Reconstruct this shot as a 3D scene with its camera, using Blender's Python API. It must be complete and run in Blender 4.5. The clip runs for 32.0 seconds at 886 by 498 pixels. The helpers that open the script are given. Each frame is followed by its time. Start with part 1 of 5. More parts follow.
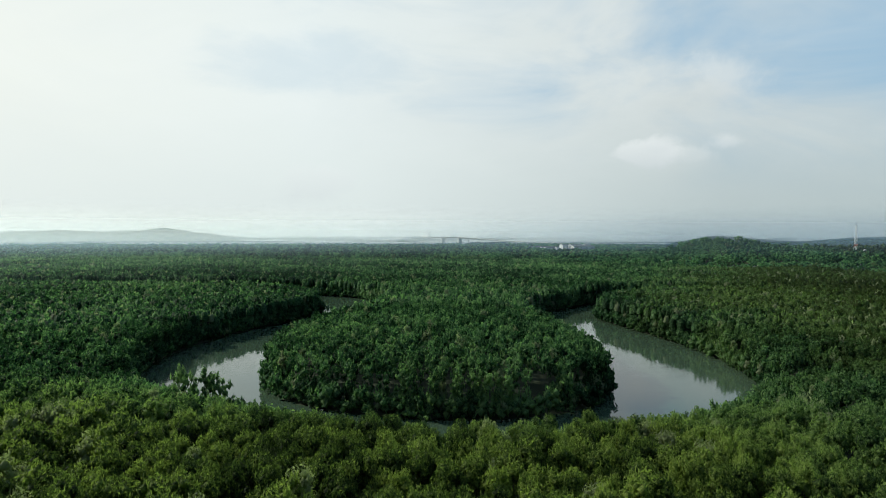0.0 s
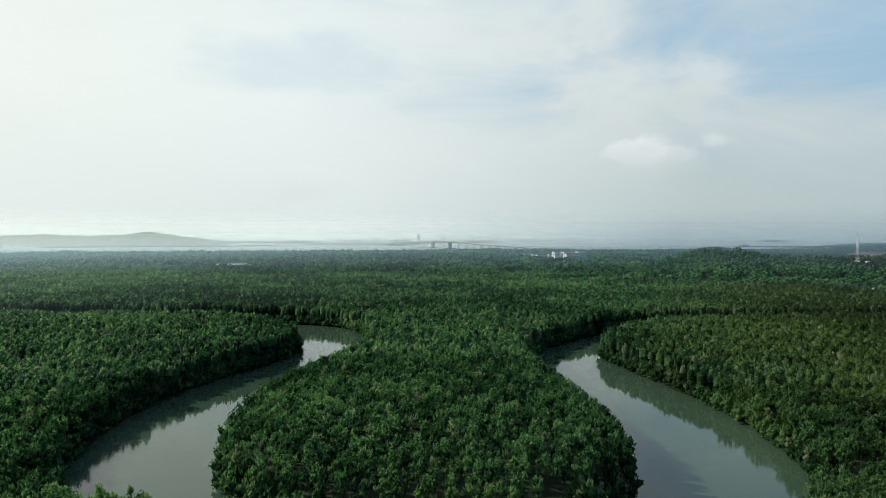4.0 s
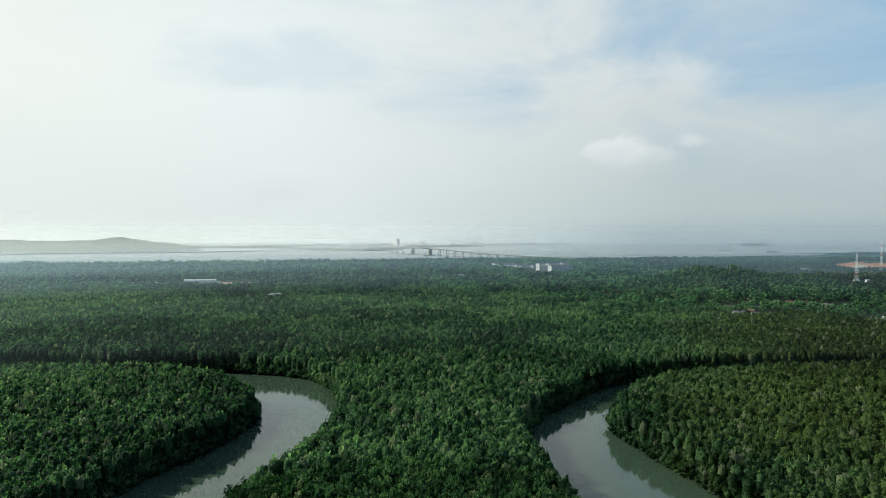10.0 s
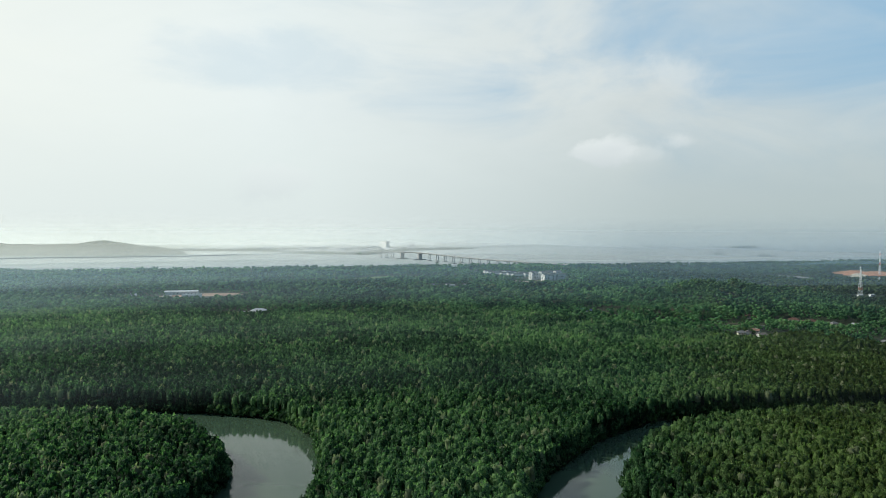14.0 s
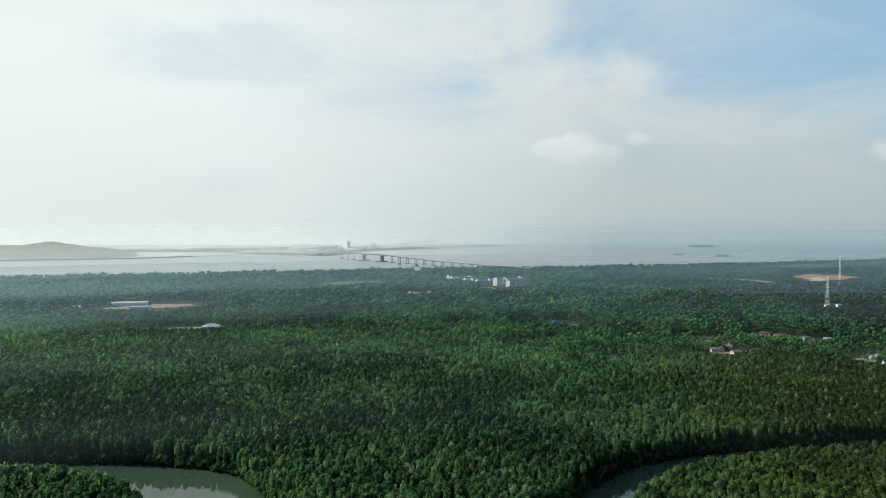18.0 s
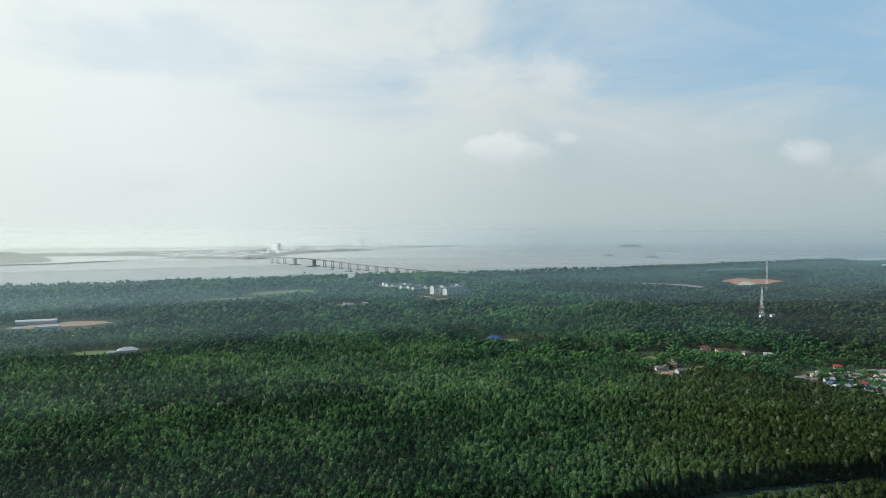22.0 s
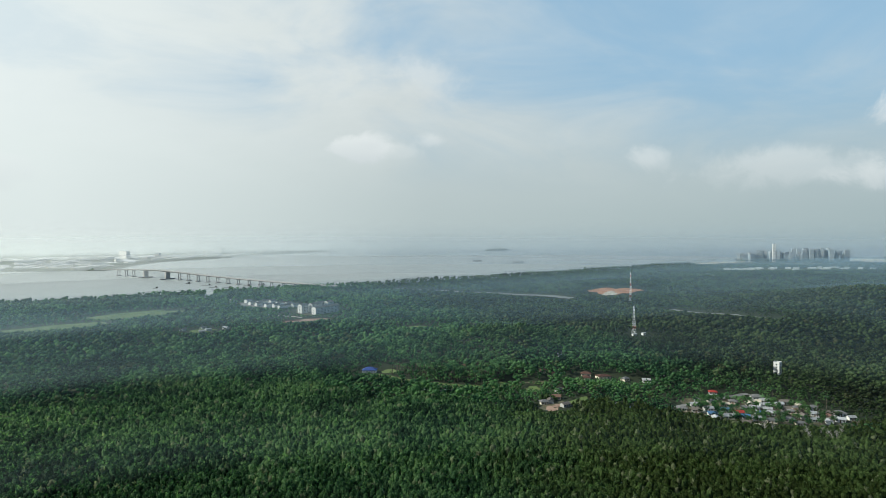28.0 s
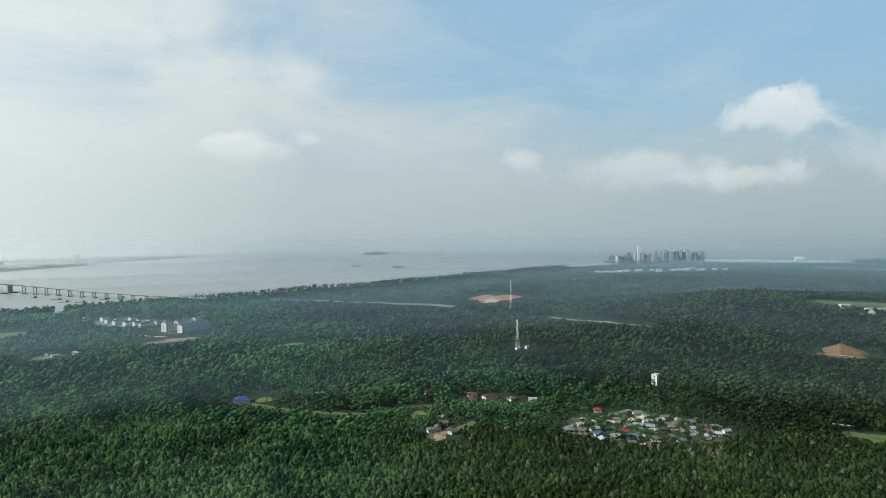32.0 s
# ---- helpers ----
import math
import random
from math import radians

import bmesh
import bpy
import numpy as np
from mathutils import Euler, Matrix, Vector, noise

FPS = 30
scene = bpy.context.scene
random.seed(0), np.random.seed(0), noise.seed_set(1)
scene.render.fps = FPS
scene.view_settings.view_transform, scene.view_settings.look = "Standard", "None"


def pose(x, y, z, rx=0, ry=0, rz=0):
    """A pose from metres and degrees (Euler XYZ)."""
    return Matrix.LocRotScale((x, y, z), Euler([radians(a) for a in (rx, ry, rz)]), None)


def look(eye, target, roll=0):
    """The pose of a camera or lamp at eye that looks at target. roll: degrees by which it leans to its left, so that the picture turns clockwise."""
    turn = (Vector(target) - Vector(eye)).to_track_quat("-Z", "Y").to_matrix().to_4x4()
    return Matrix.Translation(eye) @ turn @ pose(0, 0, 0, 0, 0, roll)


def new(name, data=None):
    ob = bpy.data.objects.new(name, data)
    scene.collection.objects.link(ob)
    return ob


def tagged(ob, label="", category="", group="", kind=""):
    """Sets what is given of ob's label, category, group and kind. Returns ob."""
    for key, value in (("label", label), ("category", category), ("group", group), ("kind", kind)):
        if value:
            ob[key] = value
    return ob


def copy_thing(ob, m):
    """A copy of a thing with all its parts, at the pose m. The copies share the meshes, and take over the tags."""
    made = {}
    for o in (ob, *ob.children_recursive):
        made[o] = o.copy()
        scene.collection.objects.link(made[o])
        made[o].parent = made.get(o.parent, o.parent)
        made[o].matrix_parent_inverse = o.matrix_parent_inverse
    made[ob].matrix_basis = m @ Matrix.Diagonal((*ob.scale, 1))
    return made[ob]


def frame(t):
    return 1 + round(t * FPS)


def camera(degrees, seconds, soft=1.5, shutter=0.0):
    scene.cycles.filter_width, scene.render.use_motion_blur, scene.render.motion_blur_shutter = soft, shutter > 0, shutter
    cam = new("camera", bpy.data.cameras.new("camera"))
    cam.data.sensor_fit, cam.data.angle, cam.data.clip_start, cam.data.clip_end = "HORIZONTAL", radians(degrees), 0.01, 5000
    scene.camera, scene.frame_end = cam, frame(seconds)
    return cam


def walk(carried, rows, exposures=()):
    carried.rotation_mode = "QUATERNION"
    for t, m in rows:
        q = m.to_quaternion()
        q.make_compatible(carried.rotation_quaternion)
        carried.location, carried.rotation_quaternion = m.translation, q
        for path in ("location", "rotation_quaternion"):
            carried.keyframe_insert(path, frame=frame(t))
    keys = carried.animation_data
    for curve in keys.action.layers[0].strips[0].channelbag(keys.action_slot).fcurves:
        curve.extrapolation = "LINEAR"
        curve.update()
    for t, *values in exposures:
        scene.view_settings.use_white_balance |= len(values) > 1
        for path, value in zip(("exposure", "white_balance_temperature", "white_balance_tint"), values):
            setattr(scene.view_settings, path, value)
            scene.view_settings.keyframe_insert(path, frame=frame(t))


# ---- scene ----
# ---------------------------------------------------------------- camera
cam = camera(66, 32.0, soft=0.7)
# seconds, x, y, z, heading to the right of north, tilt, lean
PATH = [
    (0.0, 0.0, 0.0, 56.0, 0.00, -1.54, 0.18),
    (1.0, 0.0, 10.0, 60.8, 0.17, -1.54, 0.18),
    (2.0, 0.0, 20.1, 65.5, 0.36, -1.54, 0.15),
    (3.0, 0.0, 30.2, 70.2, 0.61, -1.56, 0.08),
    (6.0, 0.3, 61.1, 82.9, 1.40, -1.57, 0.02),
    (9.0, -0.2, 92.6, 96.3, 2.27, -1.60, 0.0),
    (10.5, -0.4, 108.1, 102.8, 2.69, -1.60, 0.0),
    (13.0, -0.3, 133.2, 114.4, 3.15, -1.62, 0.02),
    (14.5, -0.4, 147.6, 121.1, 3.57, -1.66, 0.06),
    (16.5, -0.8, 166.9, 130.2, 4.60, -1.79, 0.06),
    (17.0, -1.0, 171.7, 132.6, 5.24, -1.84, 0.05),
    (19.0, -1.6, 191.6, 142.3, 8.10, -2.02, 0.0),
    (21.0, -2.0, 211.8, 152.3, 10.80, -2.11, -0.08),
    (23.0, -1.6, 232.0, 162.0, 14.00, -2.10, -0.08),
    (25.0, 0.5, 252.3, 171.6, 17.73, -2.08, -0.11),
    (27.5, 5.5, 277.6, 183.0, 22.46, -2.09, -0.19),
    (28.0, 6.9, 282.6, 185.2, 23.44, -2.09, -0.21),
    (30.0, 13.9, 300.9, 194.2, 27.93, -2.07, -0.27),
    (32.0, 21.3, 319.3, 203.5, 33.62, -2.09, -0.35),
]
walk(cam, [(t, pose(x, y, z, 90 + tilt, 0, -heading) @ pose(0, 0, 0, 0, 0, lean)) for t, x, y, z, heading, tilt, lean in PATH],
     exposures=[(0.0, 0.0, 6200, 4), (32.0, 0.0, 6200, 4)])

# ---------------------------------------------------------------- sky and sun
SUN_AZ, SUN_EL = -70.0, 31.0        # degrees to the right of north, above the horizon
sun = new("sun", bpy.data.lights.new("sun", "SUN"))
sun.data.energy, sun.data.angle, sun.data.color = 5.0, radians(1.5), (1.0, 0.94, 0.82)
sa, se = radians(SUN_AZ), radians(SUN_EL)
sun.matrix_world = look((math.sin(sa) * math.cos(se) * 500, math.cos(sa) * math.cos(se) * 500, math.sin(se) * 500), (0, 0, 0))


class Nodes:
    """Short hand for wiring shader nodes."""

    def __init__(self, tree):
        self.tree = tree
        tree.nodes.clear()

    def add(self, kind, inputs=None, **props):
        n = self.tree.nodes.new(kind)
        for k, v in props.items():
            setattr(n, k, v)
        for k, v in (inputs or {}).items():
            if isinstance(v, bpy.types.NodeSocket):
                self.tree.links.new(v, n.inputs[k])
            else:
                n.inputs[k].default_value = v
        return n

    def math(self, op, a, b=0.0, c=0.0, clamp=False):
        return self.add("ShaderNodeMath", {0: a, 1: b, 2: c}, operation=op, use_clamp=clamp).outputs[0]

    def mix(self, fac, a, b, blend="MIX"):
        return self.add("ShaderNodeMix", {0: fac, 6: a, 7: b}, data_type="RGBA", blend_type=blend).outputs[2]

    def ramp(self, fac, stops):
        n = self.add("ShaderNodeValToRGB", {0: fac})
        e = n.color_ramp.elements
        while len(e) < len(stops):
            e.new(0.5)
        for el, (p, col) in zip(e, stops):
            el.position, el.color = p, (*col, 1) if len(col) == 3 else col
        return n.outputs[0]

    def smooth(self, x, lo, hi):
        return self.add("ShaderNodeMapRange", {0: x, 1: lo, 2: hi, 3: 0.0, 4: 1.0}, interpolation_type="SMOOTHSTEP").outputs[0]

    def noise(self, vec, scale, detail=3.0, rough=0.55, dist=0.0):
        return self.add("ShaderNodeTexNoise", {"Vector": vec, "Scale": scale, "Detail": detail, "Roughness": rough, "Distortion": dist}).outputs[0]

    def bump(self, height, strength, distance):
        return self.add("ShaderNodeBump", {"Height": height, "Strength": strength, "Distance": distance}).outputs[0]


world = bpy.data.worlds.new("world")
scene.world = world
world.use_nodes = True
w = Nodes(world.node_tree)
sky = w.add("ShaderNodeTexSky", sky_type="NISHITA", sun_disc=False, sun_elevation=se, sun_rotation=sa, air_density=1.2, dust_density=2.0, ozone_density=1.5)
sky_col = w.mix(1.0, sky.outputs[0], (0.105, 0.105, 0.105, 1), "MULTIPLY")
way = w.add("ShaderNodeTexCoord").outputs["Generated"]
sep = w.add("ShaderNodeSeparateXYZ", {0: way})
dx, dy, dz = sep.outputs[0], sep.outputs[1], sep.outputs[2]
az = w.math("MULTIPLY", w.math("ARCTAN2", dx, dy), 57.29578)
el = w.math("MULTIPLY", w.math("ARCSINE", dz), 57.29578)
# a thin bright overcast that opens to the right, over a band of haze on the horizon
stretch = w.add("ShaderNodeVectorMath", {0: way, 1: (1.0, 1.0, 2.6)}, operation="MULTIPLY").outputs[0]
streaks = w.noise(stretch, 3.2, 5.0, 0.55, 0.6)
fine = w.noise(stretch, 9.0, 5.0, 0.6, 0.3)
open_sky = w.smooth(w.math("ADD", w.math("ADD", w.math("MULTIPLY", az, 0.016), w.math("MULTIPLY", el, 0.026)), w.math("MULTIPLY", w.math("SUBTRACT", streaks, 0.5), 1.7)), 0.35, 1.25)
patch = w.math("ADD", w.math("POWER", w.math("MULTIPLY", w.math("ADD", az, 11.0), 1 / 9.0), 2.0), w.math("POWER", w.math("MULTIPLY", w.math("SUBTRACT", el, 13.4), 1 / 2.3), 2.0))
patch = w.math("MULTIPLY", w.smooth(w.math("ADD", patch, w.math("MULTIPLY", w.math("SUBTRACT", fine, 0.5), 3.0)), 1.7, 0.0), 0.24)
open_sky = w.math("MAXIMUM", open_sky, patch)
veil_col = w.ramp(w.math("MULTIPLY_ADD", az, 1 / 110, 0.42), [(0.0, (0.98, 0.95, 0.86)), (0.32, (0.86, 0.88, 0.86)), (0.6, (0.67, 0.69, 0.685)), (1.0, (0.58, 0.63, 0.66))])
veil_col = w.mix(w.math("MULTIPLY", w.math("SUBTRACT", fine, 0.35), 0.5, clamp=True), veil_col, (0.93, 0.93, 0.92, 1))
veil_col = w.mix(w.math("MULTIPLY", w.math("SUBTRACT", streaks, 0.42), 1.3, clamp=True), veil_col, w.mix(1.0, veil_col, (0.88, 0.90, 0.93, 1), "MULTIPLY"))
blue = w.mix(0.75, sky_col, (0.30, 0.52, 0.74, 1))
above = w.mix(w.math("MULTIPLY", w.math("MULTIPLY", open_sky, w.smooth(el, 1.5, 6.0)), 0.85), veil_col, blue)
haze_col = w.ramp(w.math("MULTIPLY_ADD", az, 1 / 110, 0.42), [(0.0, (0.84, 0.86, 0.82)), (0.36, (0.755, 0.79, 0.768)), (0.62, (0.49, 0.545, 0.545)), (1.0, (0.37, 0.445, 0.46))])
above = w.mix(w.math("POWER", w.smooth(el, 15.0, -1.5), 1.5), above, haze_col)
CLOUDS = [  # heading, height, half width, half height, strength
    (16.6, 6.3, 2.3, 1.1, 0.92), (17.6, 7.0, 1.5, 0.8, 0.8), (22.4, 6.9, 1.7, 0.8, 0.6), (20.0, 6.0, 2.6, 0.7, 0.35), (60.3, 8.2, 4.2, 1.7, 1.0), (51.0, 4.2, 8.5, 1.6, 0.5), (61.3, 9.3, 1.9, 1.0, 0.92),
    (57.5, 3.4, 5.0, 1.2, 0.6), (40.0, 5.2, 2.3, 1.2, 0.65), (22.5, 11.8, 2.8, 1.7, 0.5), (-10.5, 4.0, 3.8, 1.6, 0.5), (67.5, 5.0, 4.5, 2.0, 0.45),
]
# higher up and behind the camera the veil thins to a clear, deeper blue
clear = w.math("MAXIMUM", w.smooth(el, 20.0, 48.0), w.smooth(w.math("ABSOLUTE", w.math("ADD", az, 10.0)), 85.0, 130.0))
above = w.mix(w.math("MULTIPLY", clear, 0.92), above, w.mix(0.8, sky_col, (0.15, 0.23, 0.37, 1)))
edge = w.noise(way, 17.0, 8.0, 0.6, 0.4)
for ca, ce, cw, ch, cs in CLOUDS:
    u = w.math("MULTIPLY", w.math("SUBTRACT", az, ca), 1 / cw)
    v = w.math("MULTIPLY", w.math("SUBTRACT", el, ce), 1 / ch)
    r = w.math("ADD", w.math("MULTIPLY", u, u), w.math("MULTIPLY", v, v))
    r = w.math("ADD", w.math("SQRT", r), w.math("MULTIPLY", w.math("SUBTRACT", edge, 0.5), 2.6))
    body = w.math("MULTIPLY", w.smooth(r, 1.2, 0.5 if cs > 0.9 else 0.25), cs * 0.76)
    shade = w.math("MULTIPLY_ADD", v, 0.32, 0.55, clamp=True)
    above = w.mix(body, above, w.mix(shade, (0.60, 0.63, 0.65, 1), (0.93, 0.92, 0.90, 1)))
w.add("ShaderNodeOutputWorld", {0: w.add("ShaderNodeBackground", {0: above, 1: 1.0}).outputs[0]})

# ---------------------------------------------------------------- materials


def material(name, build):
    m = bpy.data.materials.new(name)
    m.use_nodes = True
    n = Nodes(m.node_tree)
    pos = n.add("ShaderNodeNewGeometry").outputs["Position"]
    n.add("ShaderNodeOutputMaterial", {0: build(n, pos)})
    return m


def coat(n, col, rough=0.7, metal=0.0, normal=None, spec=0.3):
    ins = {"Base Color": col, "Roughness": rough, "Metallic": metal, "Specular IOR Level": spec}
    if normal:
        ins["Normal"] = normal
    return n.add("ShaderNodeBsdfPrincipled", ins).outputs[0]


def leaf_material(name, dark, mid, light, dry, olive, zone):
    def build(n, pos):
        geo = n.add("ShaderNodeNewGeometry")
        info = n.add("ShaderNodeObjectInfo")
        each = geo.outputs["Random Per Island"]
        seed = n.math("FRACT", n.math("ADD", n.add("ShaderNodeAttribute", attribute_name="seed").outputs["Fac"], info.outputs["Random"]))
        broad = n.noise(pos, 0.007, 3.0, 0.6)
        stand = n.noise(pos, 0.035, 2.0, 0.5)
        f = n.math("ADD", n.math("MULTIPLY", each, 0.30), n.math("MULTIPLY_ADD", seed, 0.72, -0.08))
        f = n.math("ADD", f, n.math("MULTIPLY_ADD", broad, 2.0, -1.0))
        f = n.math("ADD", f, n.math("MULTIPLY_ADD", stand, 0.8, -0.4))
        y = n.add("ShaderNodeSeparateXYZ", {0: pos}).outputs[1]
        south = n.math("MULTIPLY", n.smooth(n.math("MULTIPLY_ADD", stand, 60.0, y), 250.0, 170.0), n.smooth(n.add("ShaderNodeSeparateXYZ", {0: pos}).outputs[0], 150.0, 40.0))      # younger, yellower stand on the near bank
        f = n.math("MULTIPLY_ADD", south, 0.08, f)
        # leaf colour lifted in the south, offsetting the near crowns' self-shadow
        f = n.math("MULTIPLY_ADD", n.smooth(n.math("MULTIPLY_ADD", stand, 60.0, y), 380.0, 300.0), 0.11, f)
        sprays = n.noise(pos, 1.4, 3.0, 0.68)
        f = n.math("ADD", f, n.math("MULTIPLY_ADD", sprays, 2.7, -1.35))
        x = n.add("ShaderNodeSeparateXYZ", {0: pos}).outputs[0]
        shady = n.math("MULTIPLY", n.smooth(x, 130.0, -60.0), n.math("MULTIPLY", n.smooth(y, 560.0, 700.0), n.smooth(y, 1060.0, 900.0)))      # cloud shade put into the leaf colour
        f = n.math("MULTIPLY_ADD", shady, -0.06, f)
        # darker leaf colour on the loop's flanks stands in for shade
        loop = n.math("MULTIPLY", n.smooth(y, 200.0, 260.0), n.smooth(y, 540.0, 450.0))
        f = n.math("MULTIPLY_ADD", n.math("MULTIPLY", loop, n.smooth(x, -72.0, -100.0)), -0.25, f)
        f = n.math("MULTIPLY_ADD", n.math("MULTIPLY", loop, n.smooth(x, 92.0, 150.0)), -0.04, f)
        f = n.math("MULTIPLY_ADD", n.math("MULTIPLY", n.smooth(n.math("MULTIPLY_ADD", stand, 60.0, y), 380.0, 430.0), n.math("MULTIPLY", n.smooth(y, 570.0, 510.0), n.smooth(n.math("ABSOLUTE", x), 240.0, 180.0))), 0.02, f)      # sunlit neck of the loop, its brightness put into the leaf colour
        f = n.math("MULTIPLY_ADD", n.math("MULTIPLY", loop, n.math("MULTIPLY", n.smooth(x, -80.0, -60.0), n.math("MULTIPLY", n.smooth(x, 70.0, 55.0), n.smooth(y, 268.0, 205.0)))), -0.42, f)      # shaded south face of the loop's tip, painted into the leaves
        # farther canopy lifted in colour, for its haze and low-angle brightness
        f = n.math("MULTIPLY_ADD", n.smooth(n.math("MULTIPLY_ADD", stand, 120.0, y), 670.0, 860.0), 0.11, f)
        f = n.math("MULTIPLY_ADD", n.math("MULTIPLY", n.smooth(n.math("MULTIPLY_ADD", stand, 60.0, y), 540.0, 640.0), n.math("MULTIPLY", n.smooth(x, -420.0, -300.0), n.smooth(x, 190.0, 60.0))), -0.15, f)      # darkened north of the loop, shade put into the leaf colour
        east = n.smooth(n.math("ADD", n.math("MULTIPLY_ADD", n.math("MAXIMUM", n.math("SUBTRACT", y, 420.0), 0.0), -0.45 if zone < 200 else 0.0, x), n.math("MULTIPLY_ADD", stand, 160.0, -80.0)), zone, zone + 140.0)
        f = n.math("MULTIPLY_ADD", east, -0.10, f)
        f = n.math("MULTIPLY_ADD", n.smooth(n.math("ADD", x, n.math("MULTIPLY_ADD", stand, 120.0, -60.0)), *((180.0, 420.0) if zone < 200 else (430.0, 640.0))), -0.20 if zone < 200 else -0.13, f)      # darker woods further east
        col = n.ramp(f, [(0.0, dark), (0.42, mid), (0.95, light)])
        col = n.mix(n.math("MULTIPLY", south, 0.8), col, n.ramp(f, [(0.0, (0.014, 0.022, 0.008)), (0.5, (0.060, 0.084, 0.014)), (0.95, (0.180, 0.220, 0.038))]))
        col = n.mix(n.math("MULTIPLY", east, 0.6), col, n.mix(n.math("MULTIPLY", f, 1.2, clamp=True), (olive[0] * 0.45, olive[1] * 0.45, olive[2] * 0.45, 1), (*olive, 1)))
        scrub = n.smooth(n.math("MULTIPLY_ADD", broad, 0.4, n.noise(pos, 0.0045, 3.0, 0.55)), 0.72, 0.84)
        scrub = n.math("MULTIPLY", scrub, n.smooth(y, 940.0, 1120.0))                    # dry scrubby stands inland
        col = n.mix(n.math("MULTIPLY", scrub, 0.3), col, n.ramp(f, [(0.0, (0.018, 0.022, 0.011)), (0.5, (0.058, 0.064, 0.030)), (1.0, (0.115, 0.120, 0.055))]))
        knoll = n.math("MULTIPLY", n.smooth(n.math("ABSOLUTE", n.math("SUBTRACT", x, 445.0)), 150.0, 60.0), n.smooth(n.math("ABSOLUTE", n.math("SUBTRACT", y, 1115.0)), 150.0, 60.0))
        col = n.mix(n.math("MULTIPLY", knoll, 0.6), col, n.mix(0.5, col, (0.012, 0.030, 0.022, 1)))      # darker wood on the knoll
        rare = n.math("GREATER_THAN", n.math("FRACT", n.math("MULTIPLY", seed, 17.3)), 0.955)
        col = n.mix(n.math("MULTIPLY", rare, 0.5), col, (*dry, 1))
        p = coat(n, col, 0.6, normal=n.bump(sprays, 0.5, 1.0), spec=0.08)
        t = n.add("ShaderNodeBsdfTranslucent", {0: n.mix(1.0, col, (1.15, 1.32, 0.85, 1), "MULTIPLY")}).outputs[0]
        return n.add("ShaderNodeMixShader", {0: 0.50, 1: p, 2: t}).outputs[0]
    return material(name, build)


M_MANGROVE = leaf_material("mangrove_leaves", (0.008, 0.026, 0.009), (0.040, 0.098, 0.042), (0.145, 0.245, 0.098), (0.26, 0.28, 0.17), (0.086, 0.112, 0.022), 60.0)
M_INLAND = leaf_material("inland_leaves", (0.008, 0.029, 0.016), (0.052, 0.138, 0.062), (0.168, 0.310, 0.122), (0.15, 0.15, 0.08), (0.082, 0.080, 0.032), 520.0)


def ground_build(n, pos):
    big = n.noise(pos, 0.004, 4.0, 0.6)
    small = n.noise(pos, 0.12, 5.0, 0.65)
    col = n.ramp(n.math("ADD", n.math("MULTIPLY", big, 0.5), n.math("MULTIPLY", small, 0.5)), [(0.3, (0.014, 0.020, 0.009)), (0.5, (0.022, 0.032, 0.013)), (0.7, (0.034, 0.042, 0.018))])
    return coat(n, col, 0.9, normal=n.bump(small, 0.6, 0.5))


M_GROUND = material("forest_floor", ground_build)


def water_build(n, pos):
    broad = n.noise(pos, 0.012, 3.0, 0.6)
    gust = n.noise(n.add("ShaderNodeVectorMath", {0: pos, 1: (0.02, 0.006, 0.02)}, operation="MULTIPLY").outputs[0], 1.0, 3.0, 0.6)
    ripple = n.noise(pos, 0.9, 3.0, 0.6)
    col = n.ramp(broad, [(0.3, (0.036, 0.062, 0.040)), (0.7, (0.052, 0.080, 0.050))])
    rough = n.math("MULTIPLY_ADD", n.smooth(gust, 0.4, 0.7), 0.07, 0.02)
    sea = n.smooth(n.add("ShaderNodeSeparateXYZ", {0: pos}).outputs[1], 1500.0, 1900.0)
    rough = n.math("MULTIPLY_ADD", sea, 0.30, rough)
    col = n.mix(sea, col, n.ramp(gust, [(0.3, (0.28, 0.305, 0.29)), (0.7, (0.32, 0.34, 0.325))]))      # silty water of the strait, base colour lifted for the bright sky it mirrors
    p = n.add("ShaderNodeBsdfPrincipled", {"Base Color": col, "Roughness": rough, "IOR": 1.34, "Specular IOR Level": n.math("MULTIPLY_ADD", sea, -0.02, 0.54), "Normal": n.bump(ripple, 0.06, 0.12)})
    return p.outputs[0]


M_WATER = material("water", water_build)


def rough_build(a, b, scale, rough=0.85, bumpy=0.4, dist=0.1):
    def build(n, pos):
        f = n.math("ADD", n.math("MULTIPLY", n.noise(pos, scale, 5.0, 0.65), 0.7), n.math("MULTIPLY", n.noise(pos, scale * 9, 3.0, 0.6), 0.3))
        return coat(n, n.ramp(f, [(0.3, a), (0.7, b)]), rough, normal=n.bump(f, bumpy, dist))
    return build


M_GRASS = material("grass", rough_build((0.066, 0.114, 0.034), (0.155, 0.200, 0.064), 0.03))
M_YARD = material("worn_yard", rough_build((0.05, 0.058, 0.028), (0.17, 0.145, 0.09), 0.07))
M_PINK = material("pink_soil", rough_build((0.22, 0.14, 0.10), (0.42, 0.29, 0.21), 0.09))
M_ORANGE = material("orange_earth", rough_build((0.30, 0.12, 0.055), (0.58, 0.29, 0.16), 0.05))
M_MOUND = material("mound_earth", rough_build((0.085, 0.066, 0.028), (0.26, 0.155, 0.070), 0.07))
M_SAND = material("pale_sand", rough_build((0.42, 0.37, 0.28), (0.62, 0.57, 0.46), 0.02))
M_ROAD = material("road_surface", rough_build((0.14, 0.14, 0.13), (0.26, 0.255, 0.235), 0.05))
M_CONCRETE = material("concrete", rough_build((0.28, 0.28, 0.275), (0.42, 0.42, 0.41), 0.15))
